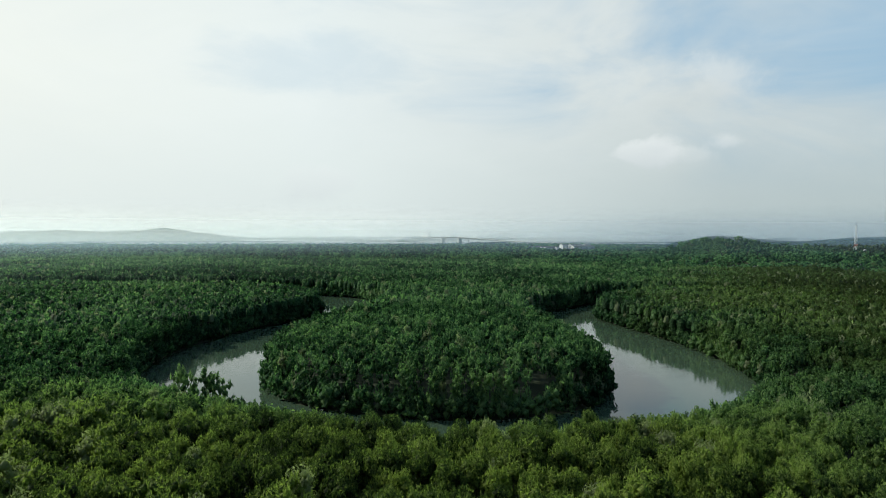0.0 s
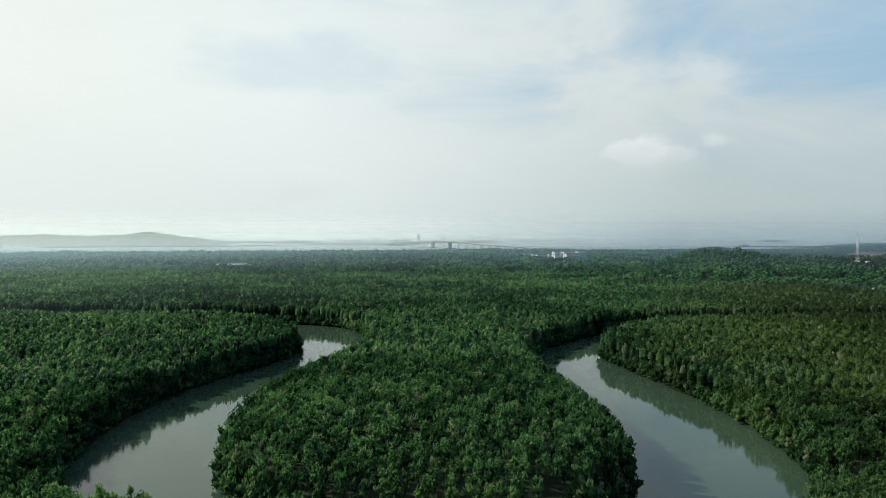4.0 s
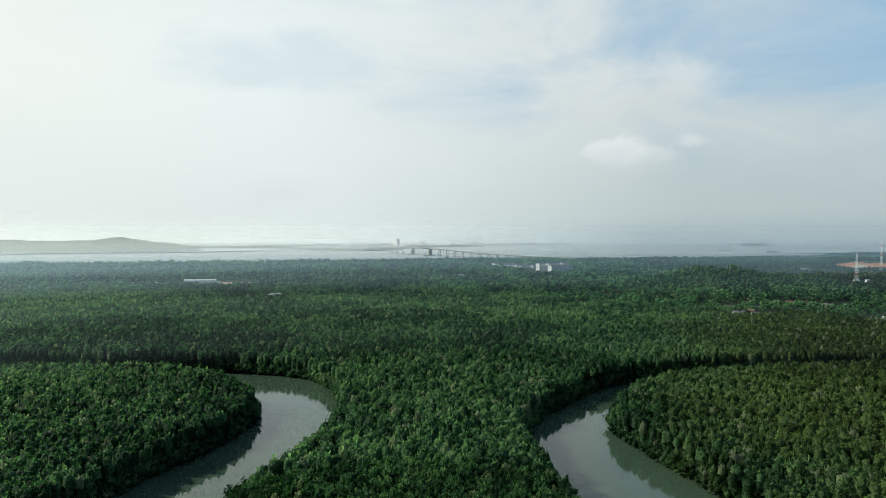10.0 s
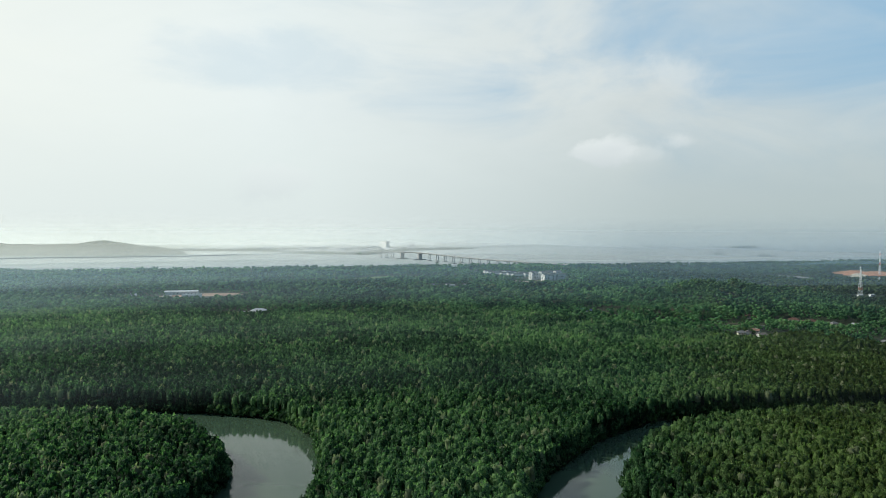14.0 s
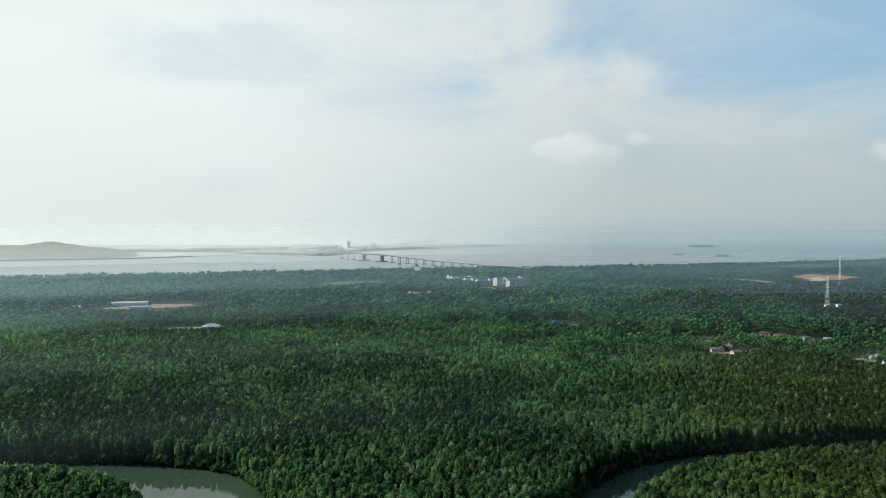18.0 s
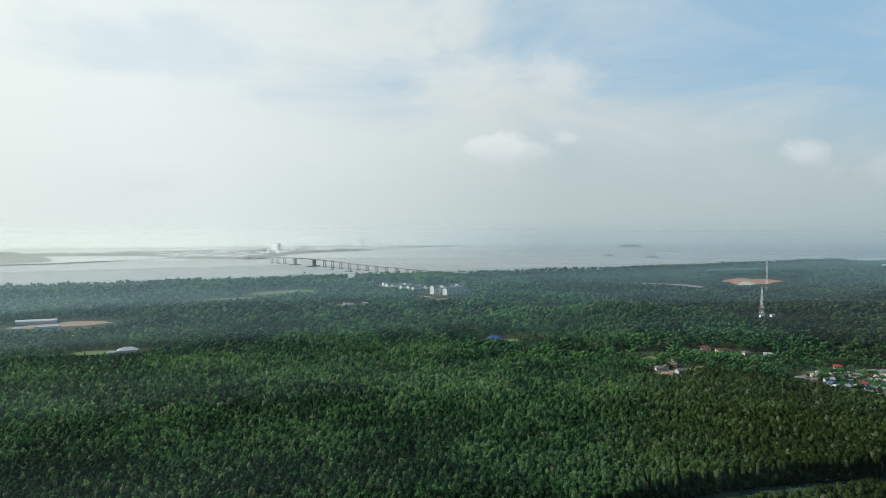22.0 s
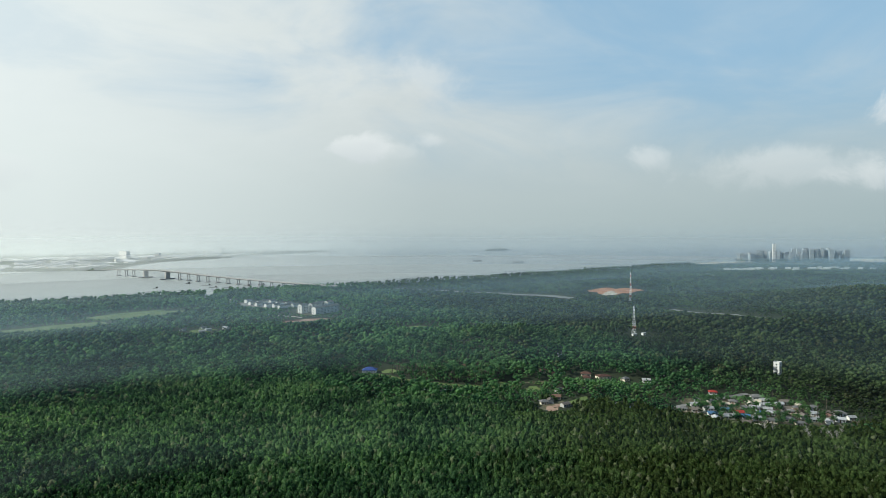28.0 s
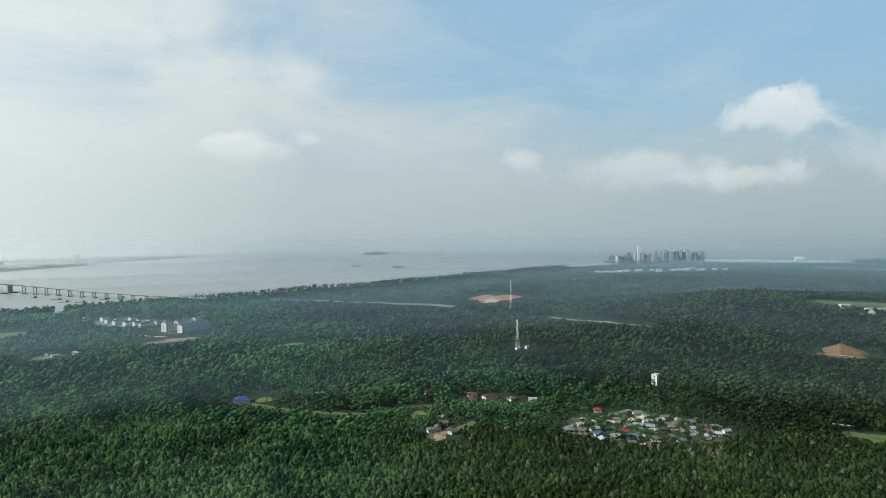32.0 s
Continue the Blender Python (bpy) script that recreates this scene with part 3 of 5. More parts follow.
def plant(name, label, x, y, shapes, mat, height, radius, bank=True):
    """One object with every tree of a wood. Trees at the water's edge are leafy down to the water."""
    thin = np.sin(x / 13.0 + 2 * np.sin(y / 17.0)) * np.sin(y / 11.0 + 1.7 * np.sin(x / 19.0))
    some = (thin < 0.93) | (rng.random(len(x)) < 0.5)
    x, y = x[some], y[some]
    z = ground_z(x, y)
    n = len(x)
    size = rng.random(n) ** 1.2
    swell = np.sin(x / 31.0 + 1.5 * np.sin(y / 41.0)) * np.cos(y / 23.0 + np.sin(x / 27.0)) + 0.6 * np.sin(x / 9.0 + y / 7.0)
    H = (height[0] + (height[1] - height[0]) * size) * (1 + 0.07 * swell)
    R = (radius[0] + (radius[1] - radius[0]) * (0.5 * size + 0.5 * rng.random(n))) * np.where(rng.random(n) < 0.12, 1.35, 1.0)
    for grow, cap in ((60, 12.5), (42, 10.0), (26, 7.5), (14, 5.5), (7, 4.0)):
        H = np.where(cleared(x, y, grow, 5, 15), np.minimum(H, cap * rng.uniform(0.75, 1.1, n)), H)
    away = np.hypot(x - 21, y - 319)
    for d in (10, 22, 36, 52, 70):          # low scrub on the south side of openings
        ax, ay = x + (x - 21) / away * d, y + (y - 319) / away * d
        low = cleared(ax, ay, 6, 5, 99, 2)
        if d < 30:
            low |= by_home(ax, ay, 4)
        H = np.where(low, np.minimum(H, (2.6 + d * 180 / away) * rng.uniform(0.8, 1.15, n)), H)
    if height[1] > 10:                       # older and taller away from the water inside the loop
        core = (y > 190) & (y < 430) & (x > -75) & (x < 64)
        deep = np.clip(river_gap(x, y) / 34.0, 0, 1)
        H = np.where(core, 10.0 + 3.0 * size + 8.0 * deep ** 0.55, H)
    near_bank = (y < 230) & (river_gap(x, y) > 0) & ((y < 190) | (np.abs(x + 5) > 72))
    H = np.where(near_bank, np.minimum(H, (7.0 + 0.22 * river_gap(x, y)) * rng.uniform(0.9, 1.1, n)), H)      # younger towards the water
    R = np.minimum(R, np.maximum(1.6, H * 0.42))
    edge = np.minimum(river_gap(x, y), coast_gap(x, y)) < 7.5
    half = np.minimum(H * 0.44, R * (0.9 if mat is M_INLAND else 1.55))
    mid = z + H - half
    if bank:                                 # leafy skirts down to the water
        x, y = np.concatenate([x, x[edge]]), np.concatenate([y, y[edge]])
        mid = np.concatenate([mid, z[edge] + H[edge] * 0.27])
        half = np.concatenate([half, H[edge] * 0.36])
        R = np.concatenate([R, R[edge] * rng.uniform(0.9, 1.15, edge.sum())])
        n = len(x)
    spin = rng.uniform(0, 6.283, n)
    pick = rng.integers(0, len(shapes), n)
    VS, FS, SS, k = [], [], [], 0
    own_tint = rng.random(n)
    for s, (V, F) in enumerate(shapes):
        w_ = np.where(pick == s)[0]
        if not len(w_):
            continue
        c_, s_ = np.cos(spin[w_])[:, None], np.sin(spin[w_])[:, None]
        X = (V[None, :, 0] * c_ - V[None, :, 1] * s_) * R[w_, None] + x[w_, None]
        Y = (V[None, :, 0] * s_ + V[None, :, 1] * c_) * R[w_, None] + y[w_, None]
        Z = V[None, :, 2] * half[w_, None] + mid[w_, None]
        VS.append(np.stack([X, Y, Z], 2).reshape(-1, 3))
        FS.append((F[None] + (np.arange(len(w_)) * len(V))[:, None, None] + k).reshape(-1, 3))
        SS.append(np.repeat(own_tint[w_], len(V)))
        k += len(w_) * len(V)
    ob = new(name, big_mesh(name, np.concatenate(VS), np.concatenate(FS), mat, np.concatenate(SS)))
    return tagged(ob, label, "forest", kind="stuff")


def in_sight(x, y):
    right = np.degrees(np.arctan2(x - 21, y - 319))
    return (x > -0.70 * y - 45) & ((x < 0.70 * y + 45) | ((right < 70) & (y > 330)))


def inland(x, y):
    return y > np.interp(x, [-900, -200, 100, 376, 500, 620, 900], [1110, 1080, 1040, 855, 712, 688, 560]) + 12 * np.sin(x / 19.0) + 34 * np.sin(x / 61.0 + 0.4 * np.sin(y / 33.0)) + 26 * np.sin(x / 8.3 + y / 6.1) * np.sin(y / 9.7)


NEAR = [crown(6, 13, 0.22, core=0.88) for _ in range(10)]
MID = [spire(10, 0.34) for _ in range(14)]
FAR = [spire(4, 0.46) for _ in range(10)]
BUSH = [crown(3, 8, 0.28, core=1.0) for _ in range(8)]
ROUND = [crown(4, 3, 0.20, core=1.05) for _ in range(8)]
ROUND_FAR = [crown(3, 0, 0.36, core=1.12) for _ in range(10)]
FARTHER = [crown(2, 0, 0.42, core=1.1) for _ in range(6)]
dist0 = lambda x, y: np.hypot(x, y)
own = lambda x, y: (y > 120) & (y < 168) & (np.abs(x - 8) < 72)          # the stretch of near bank whose trees stand singly

FINE = [crown(10, 28, 0.12, core=0.85) for _ in range(6)]
close = lambda x, y: (y < 178) & (np.abs(x) < 150)
x, y = scatter(-150, 150, 105, 178, 4.6, lambda x, y: in_sight(x, y) & close(x, y) & ~own(x, y))
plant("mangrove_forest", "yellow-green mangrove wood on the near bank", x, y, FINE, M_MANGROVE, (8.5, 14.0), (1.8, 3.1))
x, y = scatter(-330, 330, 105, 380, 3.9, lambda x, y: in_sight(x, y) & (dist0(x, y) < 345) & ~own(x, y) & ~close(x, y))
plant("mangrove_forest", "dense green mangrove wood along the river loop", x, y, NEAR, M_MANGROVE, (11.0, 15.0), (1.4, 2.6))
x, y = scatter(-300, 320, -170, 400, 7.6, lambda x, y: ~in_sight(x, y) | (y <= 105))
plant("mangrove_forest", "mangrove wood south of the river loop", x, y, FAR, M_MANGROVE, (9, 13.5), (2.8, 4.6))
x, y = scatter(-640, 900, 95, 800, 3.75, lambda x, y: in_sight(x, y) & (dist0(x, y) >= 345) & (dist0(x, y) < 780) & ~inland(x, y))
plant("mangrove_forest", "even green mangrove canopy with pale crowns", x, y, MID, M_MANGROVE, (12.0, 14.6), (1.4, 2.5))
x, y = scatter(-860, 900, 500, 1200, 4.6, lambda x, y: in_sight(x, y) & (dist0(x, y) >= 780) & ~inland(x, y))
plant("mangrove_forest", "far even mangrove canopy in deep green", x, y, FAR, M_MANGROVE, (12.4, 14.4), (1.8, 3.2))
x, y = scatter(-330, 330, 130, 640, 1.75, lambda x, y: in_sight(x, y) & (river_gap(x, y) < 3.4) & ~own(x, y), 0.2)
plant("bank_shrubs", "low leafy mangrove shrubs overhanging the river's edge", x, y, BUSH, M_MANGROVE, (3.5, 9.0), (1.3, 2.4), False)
x, y = scatter(-900, 1100, 560, 1250, 7.2, lambda x, y: in_sight(x, y) & inland(x, y) & (dist0(x, y) < 1250))
plant("inland_forest", "dark mixed inland trees round the village", x, y, ROUND, M_INLAND, (6.5, 20.0), (2.4, 7.6))
x, y = scatter(-1500, 2300, 560, 2250, 10.5, lambda x, y: in_sight(x, y) & inland(x, y) & (dist0(x, y) >= 1250) & (dist0(x, y) < 2250))
plant("inland_forest", "dark mixed forest on low hills", x, y, ROUND_FAR, M_INLAND, (8.0, 18.0), (3.6, 9.6))
x, y = scatter(-1800, 4000, 700, 2750, 15.0, lambda x, y: in_sight(x, y) & inland(x, y) & (dist0(x, y) >= 2250))
plant("inland_forest", "hazy far forest towards the coast", x, y, FARTHER, M_INLAND, (10, 14.0), (7.0, 11.5))

# single trees on the near bank
def trunk_mesh(height):
    V, F = [], []
    limbs = [((0, 0, -0.4), (rng.uniform(-0.3, 0.3), rng.uniform(-0.3, 0.3), height), 0.20, 0.07)]
    for k in range(4):
        a = rng.uniform(0, 6.28)
        s = height * rng.uniform(0.45, 0.7)
        limbs.append(((0, 0, s), (math.cos(a) * 1.6, math.sin(a) * 1.6, s + 2.2), 0.09, 0.03))
    for k in range(4):
        a = k * 1.57 + rng.uniform(-0.4, 0.4)
        limbs.append(((math.cos(a) * 1.0, math.sin(a) * 1.0, -0.5), (0, 0, 1.5), 0.05, 0.07))
    for p, q, r0, r1 in limbs:
        p, q = np.array(p), np.array(q)
        u, v = turn_to((q - p) / np.linalg.norm(q - p))
        k = len(V)
        for c_, r_ in ((p, r0), (q, r1)):
            V += [tuple(c_ + (u * math.cos(t) + v * math.sin(t)) * r_) for t in np.arange(5) * 1.2566]
        F += [(k + i, k + (i + 1) % 5, k + 5 + (i + 1) % 5, k + 5 + i) for i in range(5)]
    return mesh("trunk", V, F, M_BARK)


kinds = []
for k in range(6):
    t = thing("mangrove_tree", pose(0, 0, -200), "bushy green mangrove tree on the muddy river bank", "tree", "mangroves on the near bank")
    part("trunk", trunk_mesh(8.5), t, "grey-brown stilt-rooted trunk")
    V, F = crown(13, 60, 0.10, core=0.8)
    V = V * np.array([3.0, 3.0, 5.0]) + np.array([0, 0, 8.8])
    part("crown", big_mesh("crown", V, F, M_MANGROVE), t)
    kinds.append(t)
x, y = scatter(-90, 105, 118, 170, 5.1, own)
first = {}
for px, py in zip(x, y):
    k = int(rng.integers(0, 6))
    s = rng.uniform(0.54, 0.72) + min(0.22, float(river_gap(px, py)[0]) * 0.008)
    m = Matrix.Translation((px, py, gz(px, py) - 0.05)) @ Matrix.Rotation(rng.uniform(0, 6.28), 4, "Z") @ Matrix.Diagonal((s * rng.uniform(0.85, 1.15), s, s * rng.uniform(0.9, 1.1), 1))
    if k not in first:
        first[k] = kinds[k]
        kinds[k].matrix_basis = m
    else:
        t = copy_thing(kinds[k], Matrix())
        t.matrix_basis = m

# ---------------------------------------------------------------- cleared ground, roads, sand


def drape(name, x0, y0, x1, y1, hw, mat, label, category, step=9.0, lift=0.12, ragged=0.25, curve=True):
    """A strip of surface laid over the ground between two points."""
    L = math.hypot(x1 - x0, y1 - y0)
    n, m = max(3, int(L / step)), max(2, int(2 * hw / step) + 1)
    ux, uy = (x1 - x0) / L, (y1 - y0) / L
    U, Vv = np.meshgrid(np.linspace(0, L, n + 1), np.linspace(-1, 1, m + 1))
    rag = 1 + ragged * (rng.random(U.shape) - 0.5) * 2 * (np.abs(Vv) > 0.99)
    off = -6 * np.sin(U / 45.0) if curve else 0 * U
    W = Vv * hw * rag + off
    X, Y = x0 + ux * U - uy * W, y0 + uy * U + ux * W
    Z = hills(X, Y) + lift
    i = np.arange((n + 1) * (m + 1)).reshape(m + 1, n + 1)
    F = np.stack([i[:-1, :-1], i[:-1, 1:], i[1:, 1:], i[1:, :-1]], -1).reshape(-1, 4)
    ob = new(name, mesh(name, np.stack([X, Y, Z], -1).reshape(-1, 3), F, mat))
    return tagged(ob, label, category, kind="structure")


def drape_oval(name, cx, cy, a, b, turn, mat, label, category, lift=0.1, rings=6, sides=30, rag=0.13):
    V, F, t = [(cx, cy, 0)], [], radians(turn)
    ph = rng.uniform(0, 6.28, 3)
    qq = np.arange(sides) * 6.2832 / sides
    wob = 1 + rag * (0.6 * np.sin(2 * qq + ph[0]) + 0.5 * np.sin(3 * qq + ph[1]) + 0.35 * np.sin(7 * qq + ph[2]))
    for r in range(1, rings + 1):
        for k in range(sides):
            q = 6.2832 * k / sides
            u, v = math.cos(q) * a * r / rings * wob[k], math.sin(q) * b * r / rings * wob[k]
            V.append((cx + u * math.cos(t) - v * math.sin(t), cy + u * math.sin(t) + v * math.cos(t), 0))
    F = [(0, 1 + k, 1 + (k + 1) % sides) for k in range(sides)]
    for r in range(rings - 1):
        o = 1 + r * sides
        F += [(o + k, o + sides + k, o + sides + (k + 1) % sides, o + (k + 1) % sides) for k in range(sides)]
    V = np.array(V)
    V[:, 2] = hills(V[:, 0], V[:, 1]) + lift
    return tagged(new(name, mesh(name, V, F, mat)), label, category, kind="structure")


def flat(name, cx, cy, a, b, turn, mat, label, category, lift=0.1, rag=0.2):
    return drape_oval(name, cx, cy, a, b, turn, mat, label, category, lift, rag=rag)


flat("village_ground", 540, 752, 74, 42, -38, M_YARD, "worn grass and bare soil between village houses", "ground")
flat("village_yard", 512, 762, 30, 9, -40, M_SAND, "pale sandy yard among small houses", "ground", 0.2)
flat("bare_soil", 368, 849, 11, 5, 35, M_PINK, "bare pinkish soil at a building plot", "ground", 0.1, 0.55)
flat("bare_soil", 381, 856, 8, 3, -20, M_PINK, "bare pinkish soil at a building plot", "ground", 0.16, 0.5)
flat("bare_soil", 376, 862, 15, 9, 25, M_YARD, "worn yard between hamlet houses", "ground", 0.06, 0.4)
flat("factory_yard", -352, 1376, 70, 26, 8, M_PINK, "brown earth yard behind a white factory", "ground")
flat("lawn", -232, 1118, 34, 14, 5, M_GRASS, "mown lawn beside a white hall", "ground")
flat("lawn", 282, 1084, 12, 10, 30, M_GRASS, "bright lawn beside a blue-roofed house", "ground", 0.2)
flat("estate_ground", 258, 1822, 92, 50, -60, M_ROAD, "paved ground of a terraced estate", "ground")
flat("estate_ground", 325, 1682, 60, 40, 50, M_YARD, "paved ground round apartment blocks", "ground", 0.15)
flat("building_site", 280, 1562, 46, 20, 10, M_PINK, "bare building site before apartment blocks", "ground")
flat("building_site", 258, 1572, 16, 9, 10, M_R_TILE, "red earth heap on a building site", "ground", 0.35)
flat("field", -12, 1808, 95, 58, 20, M_GRASS, "light green open field", "field")
flat("field", -150, 1670, 92, 46, 12, M_GRASS, "light green open field", "field")
flat("field", 446, 1414, 24, 13, 0, M_GRASS, "small bright green clearing", "field")
flat("field", 90, 1515, 24, 16, 0, M_GRASS, "small clearing with huts", "field")
flat("field", 1850, 1300, 190, 45, -30, M_GRASS, "pale green plain behind the wooded hills", "field", 0.4)
flat("red_clearing", 1560, 1680, 36, 14, -30, M_ORANGE, "red earth clearing in the forest", "ground")
flat("pale_clearing", 1290, 905, 34, 16, -30, M_ORANGE, "pink bare earth clearing by the trees", "ground")
for k, (x0, y0, x1, y1, hw) in enumerate(LANES[:3]):
    drape("road", x0, y0, x1, y1, 11, M_ROAD, "pale highway through the forest", "road", lift=1.2 + 0.05 * k)
for k, (x0, y0, x1, y1, hw) in enumerate(LANES[3:5]):
    drape("road", x0, y0, x1, y1, 4.5, M_ROAD, "pale road cut through the wooded hill", "road", lift=0.2 + 0.05 * k)
    drape("verge", x0 - 12, y0 - 2, x1 - 12, y1 - 2, 7, M_GRASS, "grassy verge beside a pale road", "grass", lift=0.14)
drape("road", 476, 797, 575, 800, 3, M_ROAD, "concrete lane along the village", "road", lift=0.3, curve=False)
for k, ((x0, y0), (x1, y1)) in enumerate(zip(TRACK, TRACK[1:])):
    drape("verge", x0, y0, x1, y1, 8, M_GRASS, "rough grass beside a sandy track", "grass", lift=0.12 + 0.03 * k, curve=False)
    drape("road", x0, y0, x1, y1, 1.6, M_YARD, "sandy track to a blue-roofed house", "road", lift=0.32 + 0.03 * k, curve=False)
flat("field", 700, 618, 30, 20, -60, M_GRASS, "yellow-green field at the forest's edge", "field")
drape("road", 690, 632, 716, 606, 1.6, M_YARD, "pale farm track across a field", "road", lift=0.35, curve=False)
drape("road", 712, 672, 727, 650, 2, M_SAND, "pale farm track among trees", "road", lift=0.35, curve=False)
flat("field", 1470, 1000, 110, 40, -35, M_GRASS, "pale green valley plain behind a wooded hill", "field", 0.3)
flat("field", 408, 862, 15, 6, 20, M_GRASS, "small grassy plot beside a hamlet", "field", 0.2)
flat("field", 392, 925, 14, 8, 40, M_GRASS, "small grassy plot beside a hamlet", "field", 0.2)
drape("road", 180, 1950, 245, 1900, 6, M_ROAD, "pale estate road", "road", lift=0.25, curve=False)
drape("road", 227, 1665, 280, 1600, 3, M_SAND, "sandy track to a building site", "road", lift=0.45, curve=False)
drape("road", 1330, 955, 1560, 900, 8, M_ROAD, "pale road behind a wooded hill", "road", lift=0.3)
flat("reclaimed_sand", 3380, 2330, 380, 150, -42, M_SAND, "wide pale spit of reclaimed sand", "beach", 0.5)
flat("site_ground", 2350, 2215, 250, 22, -20, M_YARD, "pale levelled ground round workers' sheds", "ground", 0.4)
flat("field", 2330, 2150, 300, 60, -20, M_GRASS, "rough open grass below the point", "field", 0.3)
drape("beach", 2250, 2660, 2620, 2670, 32, M_SAND, "pale sand beach at the strait", "beach", 20, 0.6)
drape("beach", 3200, 2480, 3470, 2270, 26, M_SAND, "pale reclaimed sand", "beach", 20, 0.6)
drape("beach", 3470, 2270, 3800, 1985, 20, M_SAND, "pale reclaimed sand", "beach", 20, 0.6)
drape("beach", 3030, 1890, 3140, 1660, 16, M_SAND, "pale strip of cleared sand", "beach", 20, 0.6)
drape("beach", 2580, 2520, 2790, 2370, 10, M_SAND, "pale cleared ground before towers", "beach", 20, 0.6)
flat("quarry", 1072, 1664, 60, 36, 8, M_ORANGE, "bright orange earth cut in a wooded hill", "quarry", 0.5, 0.4)
flat("quarry", 1040, 1644, 30, 12, 10, M_SAND, "pale orange spoil below an earth cut", "quarry", 0.8, 0.5)


def mound():
    V, F, n, rings = [(0, 0, 13)], [], 36, 9
    for r in range(1, rings + 1):
        f = r / rings
        z = 13 * (1 - f) ** 1.15
        z = round(z / 3.2) * 3.2 * 0.45 + z * 0.55
        for k in range(n):
            q = 6.2832 * k / n
            wob = 1 + 0.10 * math.sin(3 * q + 1) + 0.05 * math.sin(7 * q) + rng.uniform(-0.03, 0.03)
            V.append((math.cos(q) * 34 * f * wob, math.sin(q) * 25 * f * wob, z - (1.5 if r == rings else 0)))
    F = [(0, 1 + k, 1 + (k + 1) % n) for k in range(n)]
    for r in range(rings - 1):
        o = 1 + r * n
        F += [(o + k, o + n + k, o + n + (k + 1) % n, o + (k + 1) % n) for k in range(n)]
    ob = new("earth_mound", mesh("earth_mound", V, F, M_MOUND))
    ob.matrix_basis = pose(1094, 842, gz(1094, 842) - 0.5, 0, 0, -64)
    tagged(ob, "terraced bare brown earth mound among trees", "mound")


mound()
flat("mound_apron", 1066, 828, 36, 16, -64, M_MOUND, "bare brown soil below an earth mound", "ground", 0.3)
drape("spoil_edge", 1054, 848, 1076, 818, 1.6, M_SAND, "pale loose spoil at the foot of an earth mound", "ground", lift=0.9)

# ---------------------------------------------------------------- houses


def prism(L, W, z0, z1, over, thick=0.25):
    """A gable roof along x with eaves, as a closed shell."""
    l, w_ = L / 2 + over, W / 2 + over
    v = [(-l, -w_, z0), (l, -w_, z0), (l, 0, z1), (-l, 0, z1), (l, w_, z0), (-l, w_, z0)]
    v += [(x, y, z - thick) for x, y, z in v]
    f = [(0, 1, 2, 3), (3, 2, 4, 5), (7, 6, 9, 8), (8, 9, 11, 10), (0, 6, 7, 1), (5, 4, 10, 11), (1, 7, 8, 2), (2, 8, 10, 4), (0, 3, 9, 6), (3, 5, 11, 9)]
    return v, f


def hip(L, W, z0, z1, over, thick=0.25):
    l, w_, r = L / 2 + over, W / 2 + over, max(0.3, L / 2 - W / 2)
    v = [(-l, -w_, z0), (l, -w_, z0), (l, w_, z0), (-l, w_, z0), (-r, 0, z1), (r, 0, z1)]
    v += [(x, y, z0 - thick) for x, y, z in v[:4]]
    f = [(0, 1, 5, 4), (1, 2, 5), (2, 3, 4, 5), (3, 0, 4), (9, 8, 7, 6), (0, 6, 7, 1), (1, 7, 8, 2), (2, 8, 9, 3), (3, 9, 6, 0)]
    return v, f


def walls(L, W, h, gable=0.0, sink=1.2):
    l, w_ = L / 2, W / 2
    v = [(-l, -w_, -sink), (l, -w_, -sink), (l, w_, -sink), (-l, w_, -sink), (-l, -w_, h), (l, -w_, h), (l, w_, h), (-l, w_, h)]
    f = [(0, 1, 5, 4), (1, 2, 6, 5), (2, 3, 7, 6), (3, 0, 4, 7), (4, 5, 6, 7)]
    if gable:
        v += [(-l, 0, h + gable), (l, 0, h + gable)]
        f = f[:4] + [(4, 7, 8), (5, 9, 6)]
    return v, f


MESHES = {}


def kept(key, maker):
    if key not in MESHES:
        MESHES[key] = maker()
    return MESHES[key]


def house(x, y, turn, L, W, h, roof_mat, wall_mat, label, group, style="gable", rise=2.0, name="house", windows=3, sink=1.5):
    t = thing(name, pose(x, y, gz(x, y), 0, 0, turn), label, "house", group)
    k = (L, W, h, style, rise)
    part("wall", kept(("w", k, wall_mat.name), lambda: mesh("wall", *walls(L, W, h, rise - 0.3 if style == "gable" else 0, sink), wall_mat)), t)
    part("roof", kept(("r", k, roof_mat.name), lambda: mesh("roof", *(prism if style == "gable" else hip)(L, W, h, h + rise, 0.7), roof_mat)), t)
    win = kept(("win",), lambda: bm_box("window", box(-0.75, 0.75, -0.06, 0.06, -0.6, 0.6), M_GLASS, 0.02))
    frame_me = kept(("frm",), lambda: mesh("window_frame", *join(box(-0.85, 0.85, -0.09, 0.05, -0.72, -0.6), box(-0.85, 0.85, -0.09, 0.05, 0.6, 0.72)), M_WHITE))
    door = kept(("door",), lambda: bm_box("door", box(-0.5, 0.5, -0.06, 0.06, 0, 2.05), M_R_BROWN, 0.02))
    for side, ang in ((-1, 0), (1, 180)):
        for i in range(windows):
            px = (i - (windows - 1) / 2) * L / (windows + 0.3)
            if side == -1 and i == windows // 2:
                part("door", door, t, at=pose(px, side * (W / 2 + 0.03), 0.05, 0, 0, ang))
            else:
                g = part("window", win, t, at=pose(px, side * (W / 2 + 0.03), 1.55, 0, 0, ang))
                part("window_frame", frame_me, g)
    return t


